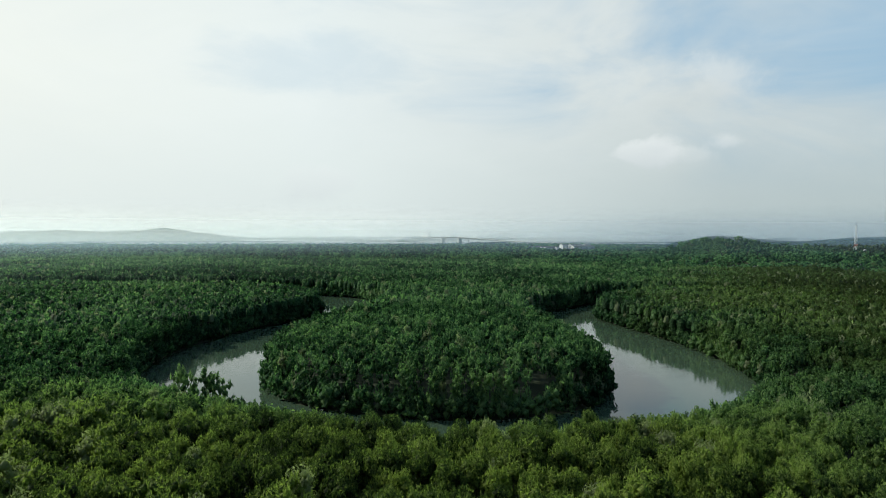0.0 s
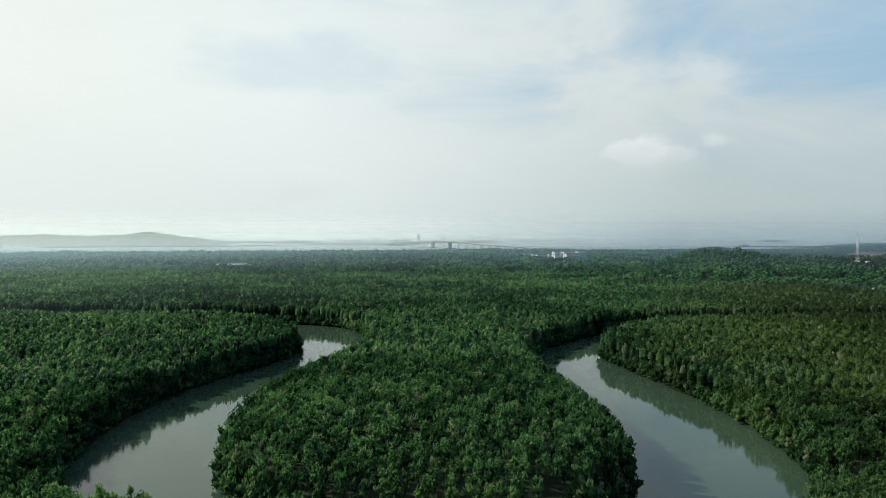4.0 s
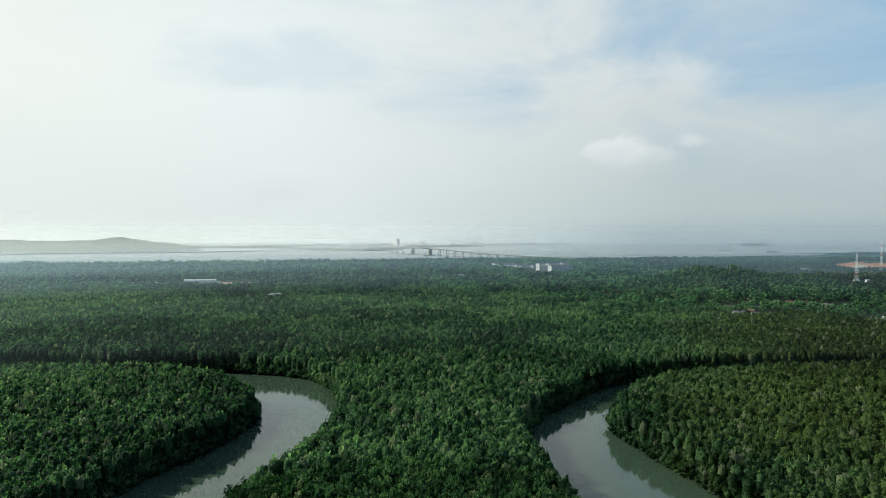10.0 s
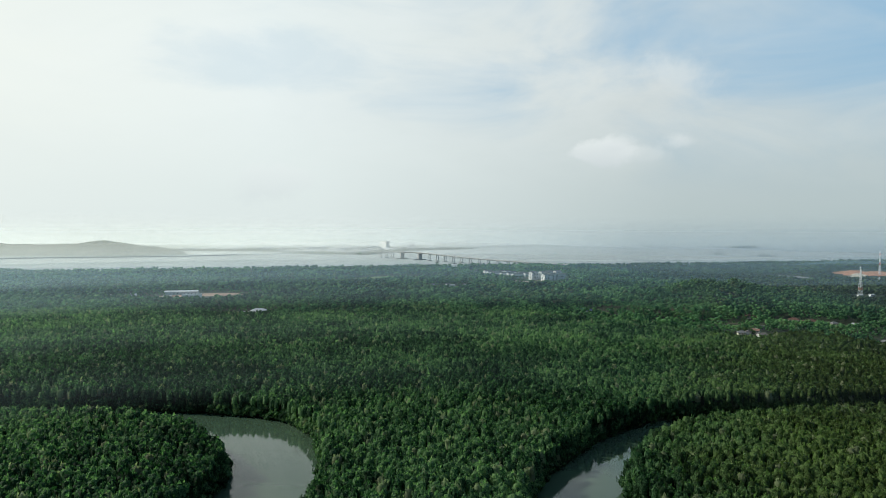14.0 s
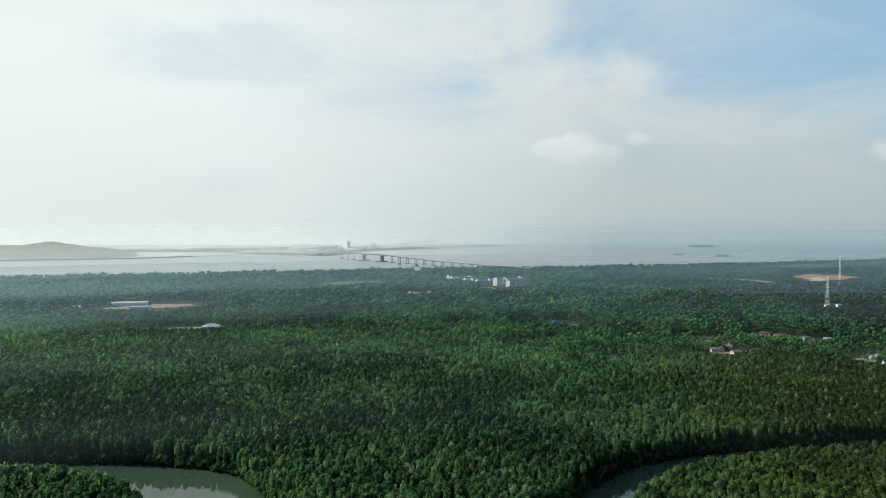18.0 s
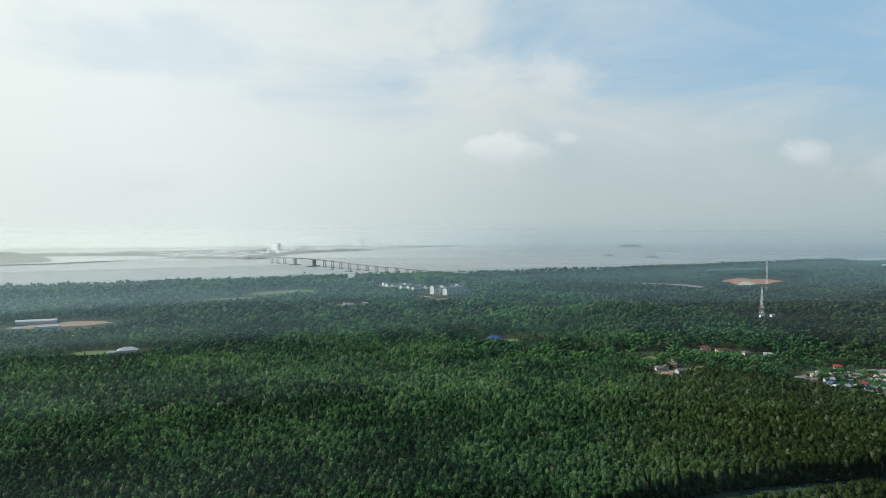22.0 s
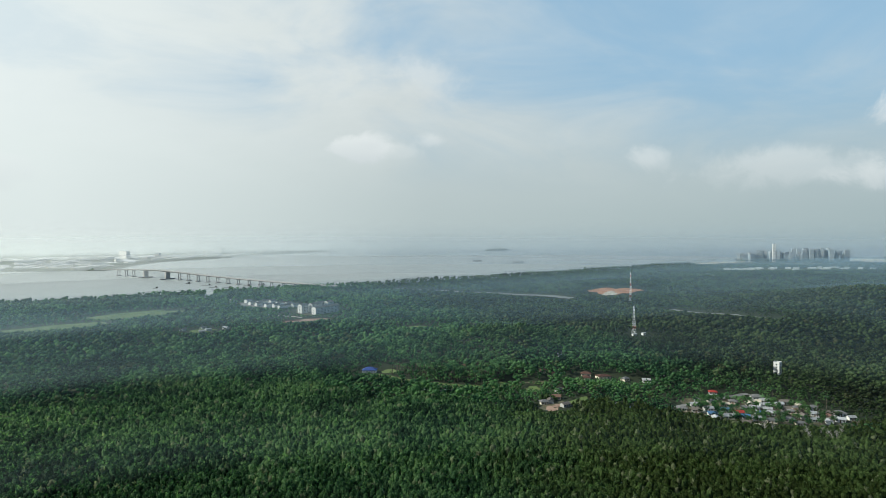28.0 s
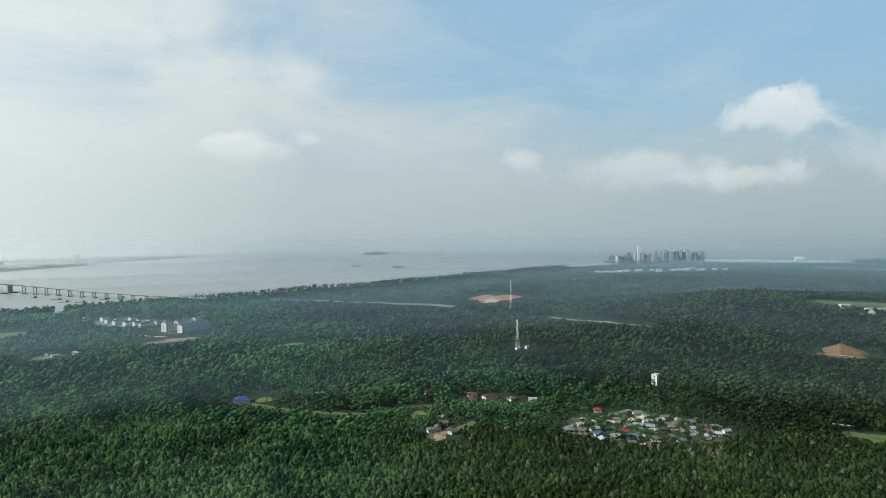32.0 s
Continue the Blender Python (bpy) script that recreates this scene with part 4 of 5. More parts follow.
G_V = "houses of the kampong village"
VILLAGE = "g476,787 w495,791 c509,788 b509,767 r514,755 b512,745 b490,764 w483,752 z499,732 c502,720 g543,791 G568,783 c545,771 w540,760 b531,747 w541,743 z582,762 c586,749 z566,747 G591,738 g564,739 g550,738 n569,736 z592,725 G600,717 g542,723 w564,714 n584,714 w585,705 w600,705 R541,814"
LOOKS = {
    "g": (M_R_GREY, M_CREAM, "small house with a weathered grey roof in the village"), "G": (M_R_GREY, M_WHITE, "large white house under a dark grey hipped roof"),
    "w": (M_R_LIGHT, M_WHITE, "white house with a bright zinc roof in the village"), "c": (M_SAND, M_CREAM, "cream house with a pale dusty roof in the village"),
    "b": (M_R_BLUE, M_WHITE, "white house with a light blue roof in the village"), "r": (M_R_RED, M_WHITE, "small white house with a bright red roof"),
    "R": (M_R_RED, M_WHITE, "white house with a red roof alone among trees"), "z": (M_R_ASH, M_GREYWALL, "grey house with a dusty brown-grey roof in the village"), "n": (M_R_BROWN, M_CREAM, "low house with a rusty brown roof in the village"),
}
filled = [tuple(float(q) for q in it[1:].split(",")) for it in VILLAGE.split()]
for _ in range(900):
    u, v = rng.uniform(-66, 66), rng.uniform(-34, 34)
    qx, qy = 540 + u * math.cos(radians(-38)) - v * math.sin(radians(-38)), 752 + u * math.sin(radians(-38)) + v * math.cos(radians(-38))
    if (u / 66) ** 2 + (v / 34) ** 2 < 1 and min(math.hypot(qx - a, qy - b) for a, b in filled) > 9.2 and len(filled) < 50:
        filled.append((qx, qy))
        VILLAGE += " %s%.1f,%.1f" % ("wgwwcgzw"[len(filled) % 8], qx, qy)
for k, item in enumerate(VILLAGE.split()):
    hx, hy = (float(q) for q in item[1:].split(","))
    roof, wall, text = LOOKS[item[0]]
    big = item[0] == "G"
    size = ((10.5, 7.5, 3.2) if big else ((7.5, 5.6, 2.7), (8.6, 6.0, 2.8), (6.6, 5.2, 2.6))[k % 3])
    house(hx, hy, (-38, -30, 55, -45, -20)[k % 5], *size, roof, wall, text, G_V, "hip" if item[0] in "GgR" else "gable", 2.3 if big else 1.7)
LOOKS["T"] = LOOKS["t"] = (M_R_TILE, M_CREAM, "bungalow with a terracotta tiled roof among trees")
for k, item in enumerate(HAMLET.split()):
    hx, hy = (float(q) for q in item[1:].split(","))
    roof, wall, text = LOOKS[item[0]]
    house(hx, hy, (10, -35, 60, -10)[k % 4], *((15.0, 10.0, 3.2) if item[0] == "T" else (11.0, 7.5, 3.0) if item[0] == "t" else (8.5, 6.0, 2.8)), roof, wall, text.replace("in the village", "among inland trees"), "scattered hamlet houses", "hip" if item[0] in "Ttg" else "gable", 2.0)
for k, (hx, hy) in enumerate([(89, 1494), (94, 1537), (157, 1677), (227, 1665), (130, 1520), (34, 1515), (100, 1512), (60, 1530)]):
    house(hx, hy, k * 33, 10.0, 7.0, 3.0, (M_R_LIGHT, M_R_GREY)[k % 2], M_WHITE, "small white farmhouse with a pale roof", "farmhouses among the fields", "gable", 1.8)
house(258, 1092, -25, 17.0, 11.0, 3.6, M_R_DEEP, M_WHITE, "white house under a deep blue hipped roof by a lawn", "", "hip", 3.4, windows=5)
house(-200, 1106, 12, 22.0, 13.0, 4.2, M_FARROOF, M_WHITE, "white hall with a pale blue-grey roof by a lawn", "", "hip", 3.6, "hall", 5)
house(-214, 1099, 12, 13.0, 6.0, 3.2, M_R_LIGHT, M_WHITE, "low white annexe with a pale roof", "", "gable", 1.3, "annexe", 3)
house(-400, 1330, 8, 12.0, 8.0, 3.2, M_R_LIGHT, M_GREYWALL, "low grey gatehouse with a zinc roof", "", "gable", 1.5, "gatehouse", 3)
for k, (hx, hy, L) in enumerate([(-546, 1370, 26.0), (-515, 1362, 18.0), (-490, 1350, 16.0), (-470, 1362, 12.0), (-620, 1322, 18.0), (-300, 1240, 12.0), (-330, 1218, 10.0)]):
    house(hx, hy, 8, L, 9.0, 3.4, M_FARROOF, M_WHITE, "white shed with a pale metal roof among trees", "sheds near the factory", "gable", 1.6, "shed", 3)
house(-398, 1400, 9, 56.0, 20.0, 5.0, M_FARROOF, M_WHITE, "long low warehouse with a pale flat-pitched roof", "", "gable", 1.6, "warehouse", 9)
house(643, 1064, 0, 6.0, 4.0, 2.6, M_R_LIGHT, M_WHITE, "white equipment hut at the foot of a mast", "huts at the mast", "gable", 1.0, "equipment_hut")
house(659, 1063, 8, 5.0, 3.6, 2.6, M_R_LIGHT, M_WHITE, "white equipment hut at the foot of a mast", "huts at the mast", "gable", 1.0, "equipment_hut")


def block(x, y, turn, L, W, storeys, label, roof_rise, step=4.0, sh=3.1, flat_roof=False, name="apartment_block", wall=M_WHITE, extra=0.0, roof=M_R_GREY):
    """A storeyed building with every window its own part."""
    t = thing(name, pose(x, y, gz(x, y), 0, 0, turn), label, "building")
    h = storeys * sh + 0.8 + extra
    part("wall", mesh("wall", *walls(L, W, h, 0 if flat_roof else roof_rise - 0.3), wall), t)
    if flat_roof:
        ring = join(box(-L / 2 - .2, L / 2 + .2, -W / 2 - .2, -W / 2 + .2, h, h + 1.0), box(-L / 2 - .2, L / 2 + .2, W / 2 - .2, W / 2 + .2, h, h + 1.0), box(-L / 2 - .2, -L / 2 + .2, -W / 2, W / 2, h, h + 1.0), box(L / 2 - .2, L / 2 + .2, -W / 2, W / 2, h, h + 1.0))
        part("parapet", mesh("parapet", *ring, wall), t)
        part("roof", mesh("roof", *box(-L / 2 + .2, L / 2 - .2, -W / 2 + .2, W / 2 - .2, h, h + 0.15), roof), t, "flat roof behind a parapet")
    else:
        part("roof", mesh("roof", *prism(L, W, h, h + roof_rise, 0.6), M_R_GREY), t, "grey pitched roof")
    win = kept(("bwin",), lambda: bm_box("window", box(-0.95, 0.95, -0.05, 0.05, -0.75, 0.75), M_GLASS, 0.02))
    ledge = kept(("ledge", L), lambda: mesh("ledge", *box(-L / 2, L / 2, -0.35, 0, -0.12, 0.12), M_GREYWALL))
    for f in range(storeys):
        z = 1.9 + f * sh + extra
        for side, ang in ((-1, 0), (1, 180)):
            if f:
                part("ledge", ledge, t, at=pose(0, side * W / 2, z - 1.7, 0, 0, ang))
            n = int(L / step)
            for i in range(n):
                part("window", win, t, at=pose((i - (n - 1) / 2) * step, side * (W / 2 + 0.03), z, 0, 0, ang))
        part("window", win, t, at=pose(-L / 2 - 0.03, 0, z, 0, 0, -90))
    return t


for k, (bx, by) in enumerate([(295, 1664), (318, 1671), (335, 1690), (357, 1698)]):
    block(bx, by, 31, 18.0, 12.0, 5, "five-storey white apartment block with a grey pitched roof", 3.0)
block(338, 1649, 31, 66.0, 12.0, 4, "long four-storey white apartment block with a grey roof", 3.0)
for k, (bx, by) in enumerate([(189, 1935), (219, 1904), (221, 1854), (238, 1850), (252, 1870), (266, 1858), (245, 1787), (260, 1774), (273, 1808), (266, 1742), (280, 1758), (297, 1758), (230, 1820), (290, 1790)]):
    house(bx, by, 31, 16.0, 9.0, 6.4, M_R_GREY, M_WHITE, "two-storey white terraced house with a grey gabled roof", "terraced houses of the estate", "gable", 2.8, "terraced_house", 4)
block(-352, 1306, 8, 30.0, 14.0, 2, "two-storey white factory office with rows of windows", 0, 3.4, 3.6, True, "factory_office", roof=M_FARROOF)
block(676, 850, 20, 7.4, 6.6, 4, "tall plain white tower block rising over trees", 0, 4.0, 3.1, True, "tower_block", extra=0.6)

# ---------------------------------------------------------------- masts


def strut(p, q, r):
    p, q = np.array(p, float), np.array(q, float)
    u, v = turn_to((q - p) / np.linalg.norm(q - p))
    V = [tuple(c + (u * sx + v * sy) * r) for c in (p, q) for sx, sy in ((1, 1), (-1, 1), (-1, -1), (1, -1))]
    return V, [(0, 1, 5, 4), (1, 2, 6, 5), (2, 3, 7, 6), (3, 0, 4, 7), (3, 2, 1, 0), (4, 5, 6, 7)]


def mast(x, y, height, base, label, sections=7, thick=0.16, reds=(1,)):
    t = thing("lattice_mast", pose(x, y, gz(x, y) - 0.3, 0, 0, 20), label, "mast", "red and white lattice masts")
    foot = base * 0.62
    part("footing", bm_box("footing", box(-foot, foot, -foot, foot, -0.3, 0.6), M_CONCRETE, 0.05), t, "concrete footing")
    for s in range(sections):
        z0, z1 = 0.6 + height * s / sections, 0.6 + height * (s + 1) / sections
        w0, w1 = base / 2 * (1 - 0.86 * s / sections), base / 2 * (1 - 0.86 * (s + 1) / sections)
        bits, sub = [], 1
        for b_ in range(sub):
            za, zb = z0 + (z1 - z0) * b_ / sub, z0 + (z1 - z0) * (b_ + 1) / sub
            wa, wb = w0 + (w1 - w0) * b_ / sub, w0 + (w1 - w0) * (b_ + 1) / sub
            ca = [(-wa, -wa, za), (wa, -wa, za), (wa, wa, za), (-wa, wa, za)]
            cb = [(-wb, -wb, zb), (wb, -wb, zb), (wb, wb, zb), (-wb, wb, zb)]
            for i in range(4):
                n = (i + 1) % 4
                bits += [strut(ca[i], cb[i], thick), strut(ca[i], cb[n], thick * 0.6), strut(ca[n], cb[i], thick * 0.6), strut(cb[i], cb[n], thick * 0.6)]
        red = s in reds
        part("lattice_section", mesh("lattice_section", *join(*bits), M_T_RED if red else M_T_WHITE), t, "red lattice section" if red else "white lattice section")
    part("lightning_rod", mesh("lightning_rod", *strut((0, 0, height + 0.5), (0, 0, height + 5), 0.08), M_STEEL), t)
    for k, z in enumerate((0.62, 0.7, 0.86, 0.9, 0.95)):
        a, r = k * 2.2, base / 2 * (1 - 0.86 * z) + 0.6
        part("antenna_panel", kept(("panel",), lambda: bm_box("antenna_panel", box(-0.35, 0.35, -0.2, 0.2, -1.4, 1.4), M_T_WHITE, 0.05)), t, "white antenna panel", at=pose(math.cos(a) * r, math.sin(a) * r, height * z, 0, 0, math.degrees(a) + 90))
    return t


mast(649, 1072, 41.0, 4.6, "red and white lattice mast on a wooded hilltop", 11, 0.07, (2,))
mast(1005, 1522, 71.0, 5.0, "tall slim red and white lattice mast in the forest", 14, 0.075, (3, 8, 12))

# ---------------------------------------------------------------- palms
def palm_meshes(height):
    lean = rng.uniform(-0.6, 0.6)
    V, F = [], []
    for k in range(6):
        f = k / 5
        for q in range(6):
            V.append((lean * f * f + math.cos(q * 1.047) * (0.24 - 0.1 * f), math.sin(q * 1.047) * (0.24 - 0.1 * f), -0.6 + (height + 0.6) * f))
    for k in range(5):
        F += [(k * 6 + q, k * 6 + (q + 1) % 6, k * 6 + 6 + (q + 1) % 6, k * 6 + 6 + q) for q in range(6)]
    fronds = []
    for k in range(15):
        a, up = k * 2.4, rng.uniform(-0.2, 0.9)
        fv, ff, L = [], [], rng.uniform(3.2, 4.2)
        for j in range(6):
            f = j / 5
            r = L * f * math.cos(up * (1 - f * 0.6))
            z = L * (math.sin(up) * f - 0.75 * f * f) + height
            w_ = 0.55 * (1 - abs(f - 0.4) * 1.2) + 0.04
            for sgn in (-1, 0, 1):
                fv.append((lean + math.cos(a) * r - math.sin(a) * w_ * sgn, math.sin(a) * r + math.cos(a) * w_ * sgn, z - (0.28 * w_ * 2 if sgn else 0)))
        for j in range(5):
            for s_ in (0, 1):
                ff.append((j * 3 + s_, j * 3 + s_ + 1, j * 3 + s_ + 4, j * 3 + s_ + 3))
        fronds.append((fv, ff))
    return mesh("trunk", V, F, M_BARK), mesh("crown", *join(*fronds), M_INLAND)


palms = []
for k in range(3):
    t = thing("coconut_palm", pose(0, 0, 0), "tall coconut palm with drooping green fronds", "palm", "palms between the hamlets")
    tm, cm = palm_meshes(15 + 1.5 * k)
    part("trunk", tm, t, "slim grey palm trunk")
    part("crown", cm, t)
    palms.append(t)
px = rng.uniform(272, 400, 150)
py = np.interp(px, *np.array(TRACK).T) + rng.uniform(8, 60, 150)
ok = ~cleared(px, py, 0) & ~by_home(px, py, 6)
used = 0
for qx, qy in zip(px[ok][:110], py[ok][:110]):
    m = pose(qx, qy, gz(qx, qy), 0, 0, float(rng.uniform(0, 360)))
    if used < 3:
        palms[used].matrix_basis = m
    else:
        copy_thing(palms[used % 3], m)
    used += 1
for qx, qy in [(505, 800), (520, 775), (556, 778), (575, 770), (560, 728), (530, 735), (495, 745), (600, 730), (545, 755), (480, 775), (575, 720), (522, 760)]:
    copy_thing(palms[0], pose(qx, qy, gz(qx, qy) - 0.4, 0, 0, qx * 7 % 360))

# trees among the houses
kit = [crown(6, 16, 0.22) for _ in range(3)]
gard = []
for k in range(3):
    t = thing("garden_tree", pose(0, 0, 0), "small leafy garden tree among village houses", "tree", "garden trees of the village")
    part("trunk", trunk_mesh(3.5), t)
    part("crown", big_mesh("crown", kit[k][0] * np.array([2.5, 2.5, 2.3]) + np.array([0, 0, 4.2]), kit[k][1], M_INLAND), t)
    gard.append(t)
n_done = 0
spots = [tuple(float(q) for q in it[1:].split(",")) for it in (VILLAGE + " " + HAMLET).split()]
for _ in range(1500):
    u, v = rng.uniform(-70, 70), rng.uniform(-38, 38)
    qx, qy = 540 + u * math.cos(radians(-38)) - v * math.sin(radians(-38)), 752 + u * math.sin(radians(-38)) + v * math.cos(radians(-38))
    if (u / 70) ** 2 + (v / 38) ** 2 > 1 or min(math.hypot(qx - a, qy - b) for a, b in spots) < 5.6:
        continue
    m = pose(qx, qy, gz(qx, qy), 0, 0, float(rng.uniform(0, 360)))
    if n_done < 3:
        gard[n_done].matrix_basis = m
    else:
        copy_thing(gard[n_done % 3], m)
    n_done += 1
    if n_done > 170:
        break

# leafless trees standing out of the mangroves
def bare_meshes(height):
    trunk, limbs = [strut((0, 0, -0.5), (0.2, 0.1, height * 0.75), 0.16)], []
    for k in range(11):
        a, z0 = k * 2.4, height * (0.45 + 0.045 * k * 0.8)
        r, up = 2.6 * (1 - k * 0.045), rng.uniform(1.8, 3.6)
        p = np.array([math.cos(a) * r * 0.6, math.sin(a) * r * 0.6, z0 + up * 0.6])
        q = np.array([math.cos(a) * r, math.sin(a) * r, z0 + up])
        limbs += [strut((0.15, 0.08, z0), p, 0.09), strut(p, q, 0.06)]
        for j in range(2):
            limbs.append(strut(p, p + np.array([math.cos(a + j * 1.6 - 0.8) * 1.2, math.sin(a + j * 1.6 - 0.8) * 1.2, rng.uniform(0.6, 1.5)]), 0.045))
    return mesh("trunk", *join(*trunk), M_DEADWOOD), mesh("branches", *join(*limbs), M_DEADWOOD)


bare = None
for k, (qx, qy) in enumerate([(487, 702), (490, 696), (516, 664), (517, 658), (528, 662), (520, 673), (507, 655), (498, 668), (505, 676)]):
    m = pose(qx, qy, gz(qx, qy), 0, 0, k * 77)
    if bare is None:
        bare = thing("bare_tree", m, "leafless pale grey tree standing among green mangroves", "tree", "bare trees in the mangroves")
        tm, bm_ = bare_meshes(15.0)
        part("trunk", tm, bare)
        part("branches", bm_, bare)
    else:
        copy_thing(bare, m @ Matrix.Scale(0.85 + 0.05 * (k % 5), 4))

# ---------------------------------------------------------------- the bridge
BA, BB = np.array([-112.0, 3090.0]), np.array([445.0, 2180.0])
BL = float(np.hypot(*(BB - BA)))
b_turn = math.degrees(math.atan2(BB[1] - BA[1], BB[0] - BA[0]))


def deck_z(s):
    return 15.5 + 13.0 * math.exp(-((s - 280) / 330.0) ** 2)


bridge = thing("road_bridge", pose(BA[0], BA[1], 0, 0, 0, b_turn), "long grey concrete road bridge on paired piers over the strait", "bridge")
V, F = [], []
ss = np.linspace(-60, BL + 70, 60)
for s in ss:
    z = deck_z(s)
    deep = 2.2 + 2.2 * math.exp(-((s - 214) / 28) ** 2) + 2.2 * math.exp(-((s - 345) / 28) ** 2)
    V += [(s, -7, z), (s, 7, z), (s, 6.0, z - 1.0), (s, 3.6, z - deep), (s, -3.6, z - deep), (s, -6.0, z - 1.0)]
for k in range(len(ss) - 1):
    F += [(k * 6 + i, k * 6 + (i + 1) % 6, k * 6 + 6 + (i + 1) % 6, k * 6 + 6 + i) for i in range(6)]
part("deck", mesh("deck", V, F, M_CONCRETE), bridge)
for side in (-1, 1):
    V, F = [], []
    for s in ss:
        z = deck_z(s)
        V += [(s, side * 7.0 - 0.2, z), (s, side * 7.0 + 0.2, z), (s, side * 7.0 + 0.2, z + 1.2), (s, side * 7.0 - 0.2, z + 1.2)]
    for k in range(len(ss) - 1):
        F += [(k * 4 + i, k * 4 + (i + 1) % 4, k * 4 + 4 + (i + 1) % 4, k * 4 + 4 + i) for i in range(4)]
    part("parapet", mesh("parapet", V, F, M_CONCRETE), bridge)


def column(r, h):
    V = [(math.cos(q * 0.785) * r, math.sin(q * 0.785) * r, z) for z in (-3, h) for q in range(8)]
    return V, [(q, (q + 1) % 8, 8 + (q + 1) % 8, 8 + q) for q in range(8)] + [tuple(range(8, 16))]


for s in [40, 90, 138] + [415 + 51 * k for k in range(13)]:
    z = deck_z(s) - 2.2
    pier = part("pier", bm_box("pier_cap", box(-1.8, 1.8, -6.2, 6.2, -1.7, 0.05), M_CONCRETE, 0.2), bridge, "paired concrete columns under a crosshead", at=pose(s, 0, z))
    for side in (-1, 1):
        part("column", mesh("column", *column(1.5, z - 1.6), M_CONCRETE), pier, at=pose(0, side * 4.2, -z))
    part("pile_cap", bm_box("pile_cap", box(-4.5, 4.5, -8.5, 8.5, -1, 2.2), M_CONCRETE, 0.3), pier, at=pose(0, 0, -z))
for s in (214, 345):
    z = deck_z(s) - 4.2
    pier = part("main_pier", bm_box("main_pier", box(-5, 5, -8, 8, -z - 3, 0.05), M_CONCRETE, 0.4), bridge, "massive concrete main pier", at=pose(s, 0, z))
    for e in (-1, 1):
        part("dolphin", bm_box("dolphin", box(-9, 9, -7, 7, -2, 3.0), M_STEEL, 1.2), pier, "dark rubble guard island", at=pose(0, e * 17, -z))

# ---------------------------------------------------------------- rafts and ships
RAFTS = [(48, 2300, 34, 12), (173, 2489, 30, 5), (123, 2581, 14, 6), (185, 2405, 26, 5), (222, 2375, 28, 6), (282, 2412, 22, 5), (-86, 2262, 40, 12), (27, 2450, 12, 5), (-165, 2215, 16, 6), (330, 2440, 20, 5)]
for rx_, ry_, L, W in RAFTS:
    t = thing("fish_farm_raft", pose(rx_, ry_, 0, 0, 0, -12), "dark timber fish farm raft floating in the strait", "raft", "fish farm rafts")
    for k in range(5):
        part("beam", mesh("beam", *box(-L / 2, L / 2, -W / 2 + k * W / 4 - 0.5, -W / 2 + k * W / 4 + 0.5, -0.3, 0.7), M_RAFT), t)
    for k in range(7):
        part("crossbeam", mesh("crossbeam", *box(-L / 2 + k * L / 6 - 0.5, -L / 2 + k * L / 6 + 0.5, -W / 2, W / 2, 0.65, 1.1), M_RAFT), t)
    hut = part("hut", mesh("hut", *walls(5, 3.5, 2.6, 0, 0), M_RAFT), t, "small dark hut on a raft", at=pose(L * 0.25, 0, 1.1))
    part("hut_roof", mesh("hut_roof", *prism(5, 3.5, 2.6, 3.7, 0.4, 0.12), M_R_GREY), hut)


def ship(x, y, turn, L):
    t = thing("cargo_ship", pose(x, y, 0, 0, 0, turn), "small dark-hulled coastal cargo ship at anchor", "ship", "ships at anchor")
    n, V, F = 9, [], []
    for k in range(n):
        f = k / (n - 1)
        b_ = 5.2 * (1 - max(0, (f - 0.72) / 0.28) ** 2) * (1 - 0.35 * max(0, (0.12 - f) / 0.12)) + 0.05
        top = 4.2 + 2.4 * max(0, (f - 0.78) / 0.22) + 1.2 * max(0, (0.2 - f) / 0.2)
        px_ = (f - 0.5) * L
        V += [(px_, -b_ * 0.7, -2), (px_, -b_, 1.0), (px_, -b_, top), (px_, b_, top), (px_, b_, 1.0), (px_, b_ * 0.7, -2)]
    for k in range(n - 1):
        F += [(k * 6 + i, k * 6 + 6 + i, k * 6 + 6 + (i + 1) % 6, k * 6 + (i + 1) % 6) for i in range(6)]
    F += [(5, 4, 3, 2, 1, 0), tuple(range((n - 1) * 6, n * 6))]
    part("hull", mesh("hull", V, F, M_HULL), t)
    cab = part("superstructure", bm_box("superstructure", join(box(-0.46 * L, -0.30 * L, -4, 4, 4, 8.5), box(-0.45 * L, -0.33 * L, -3.5, 3.5, 8.5, 12.0)), M_WHITE, 0.1), t, "white superstructure")
    part("window_band", mesh("window_band", *box(-0.33 * L, -0.327 * L, -3.0, 3.0, 10.0, 11.2), M_GLASS), cab)
    part("funnel", mesh("funnel", *column(1.0, 4.0), M_HULL), t, at=pose(-0.42 * L, 0, 11.8))
    for f in (-0.1, 0.2):
        part("hatch", bm_box("hatch", box(f * L - 0.1 * L, f * L + 0.1 * L, -3.2, 3.2, 4.0, 5.6), M_R_BROWN, 0.1), t)
        part("derrick", mesh("derrick", *join(strut((f * L + 6, 0, 4), (f * L + 6, 0, 14), 0.3), strut((f * L + 6, 0, 6), (f * L - 2, 0, 13), 0.2)), M_STEEL), t)


ship(1508, 3319, -12, 46)
ship(1628, 3123, -18, 52)

# ---------------------------------------------------------------- far shores


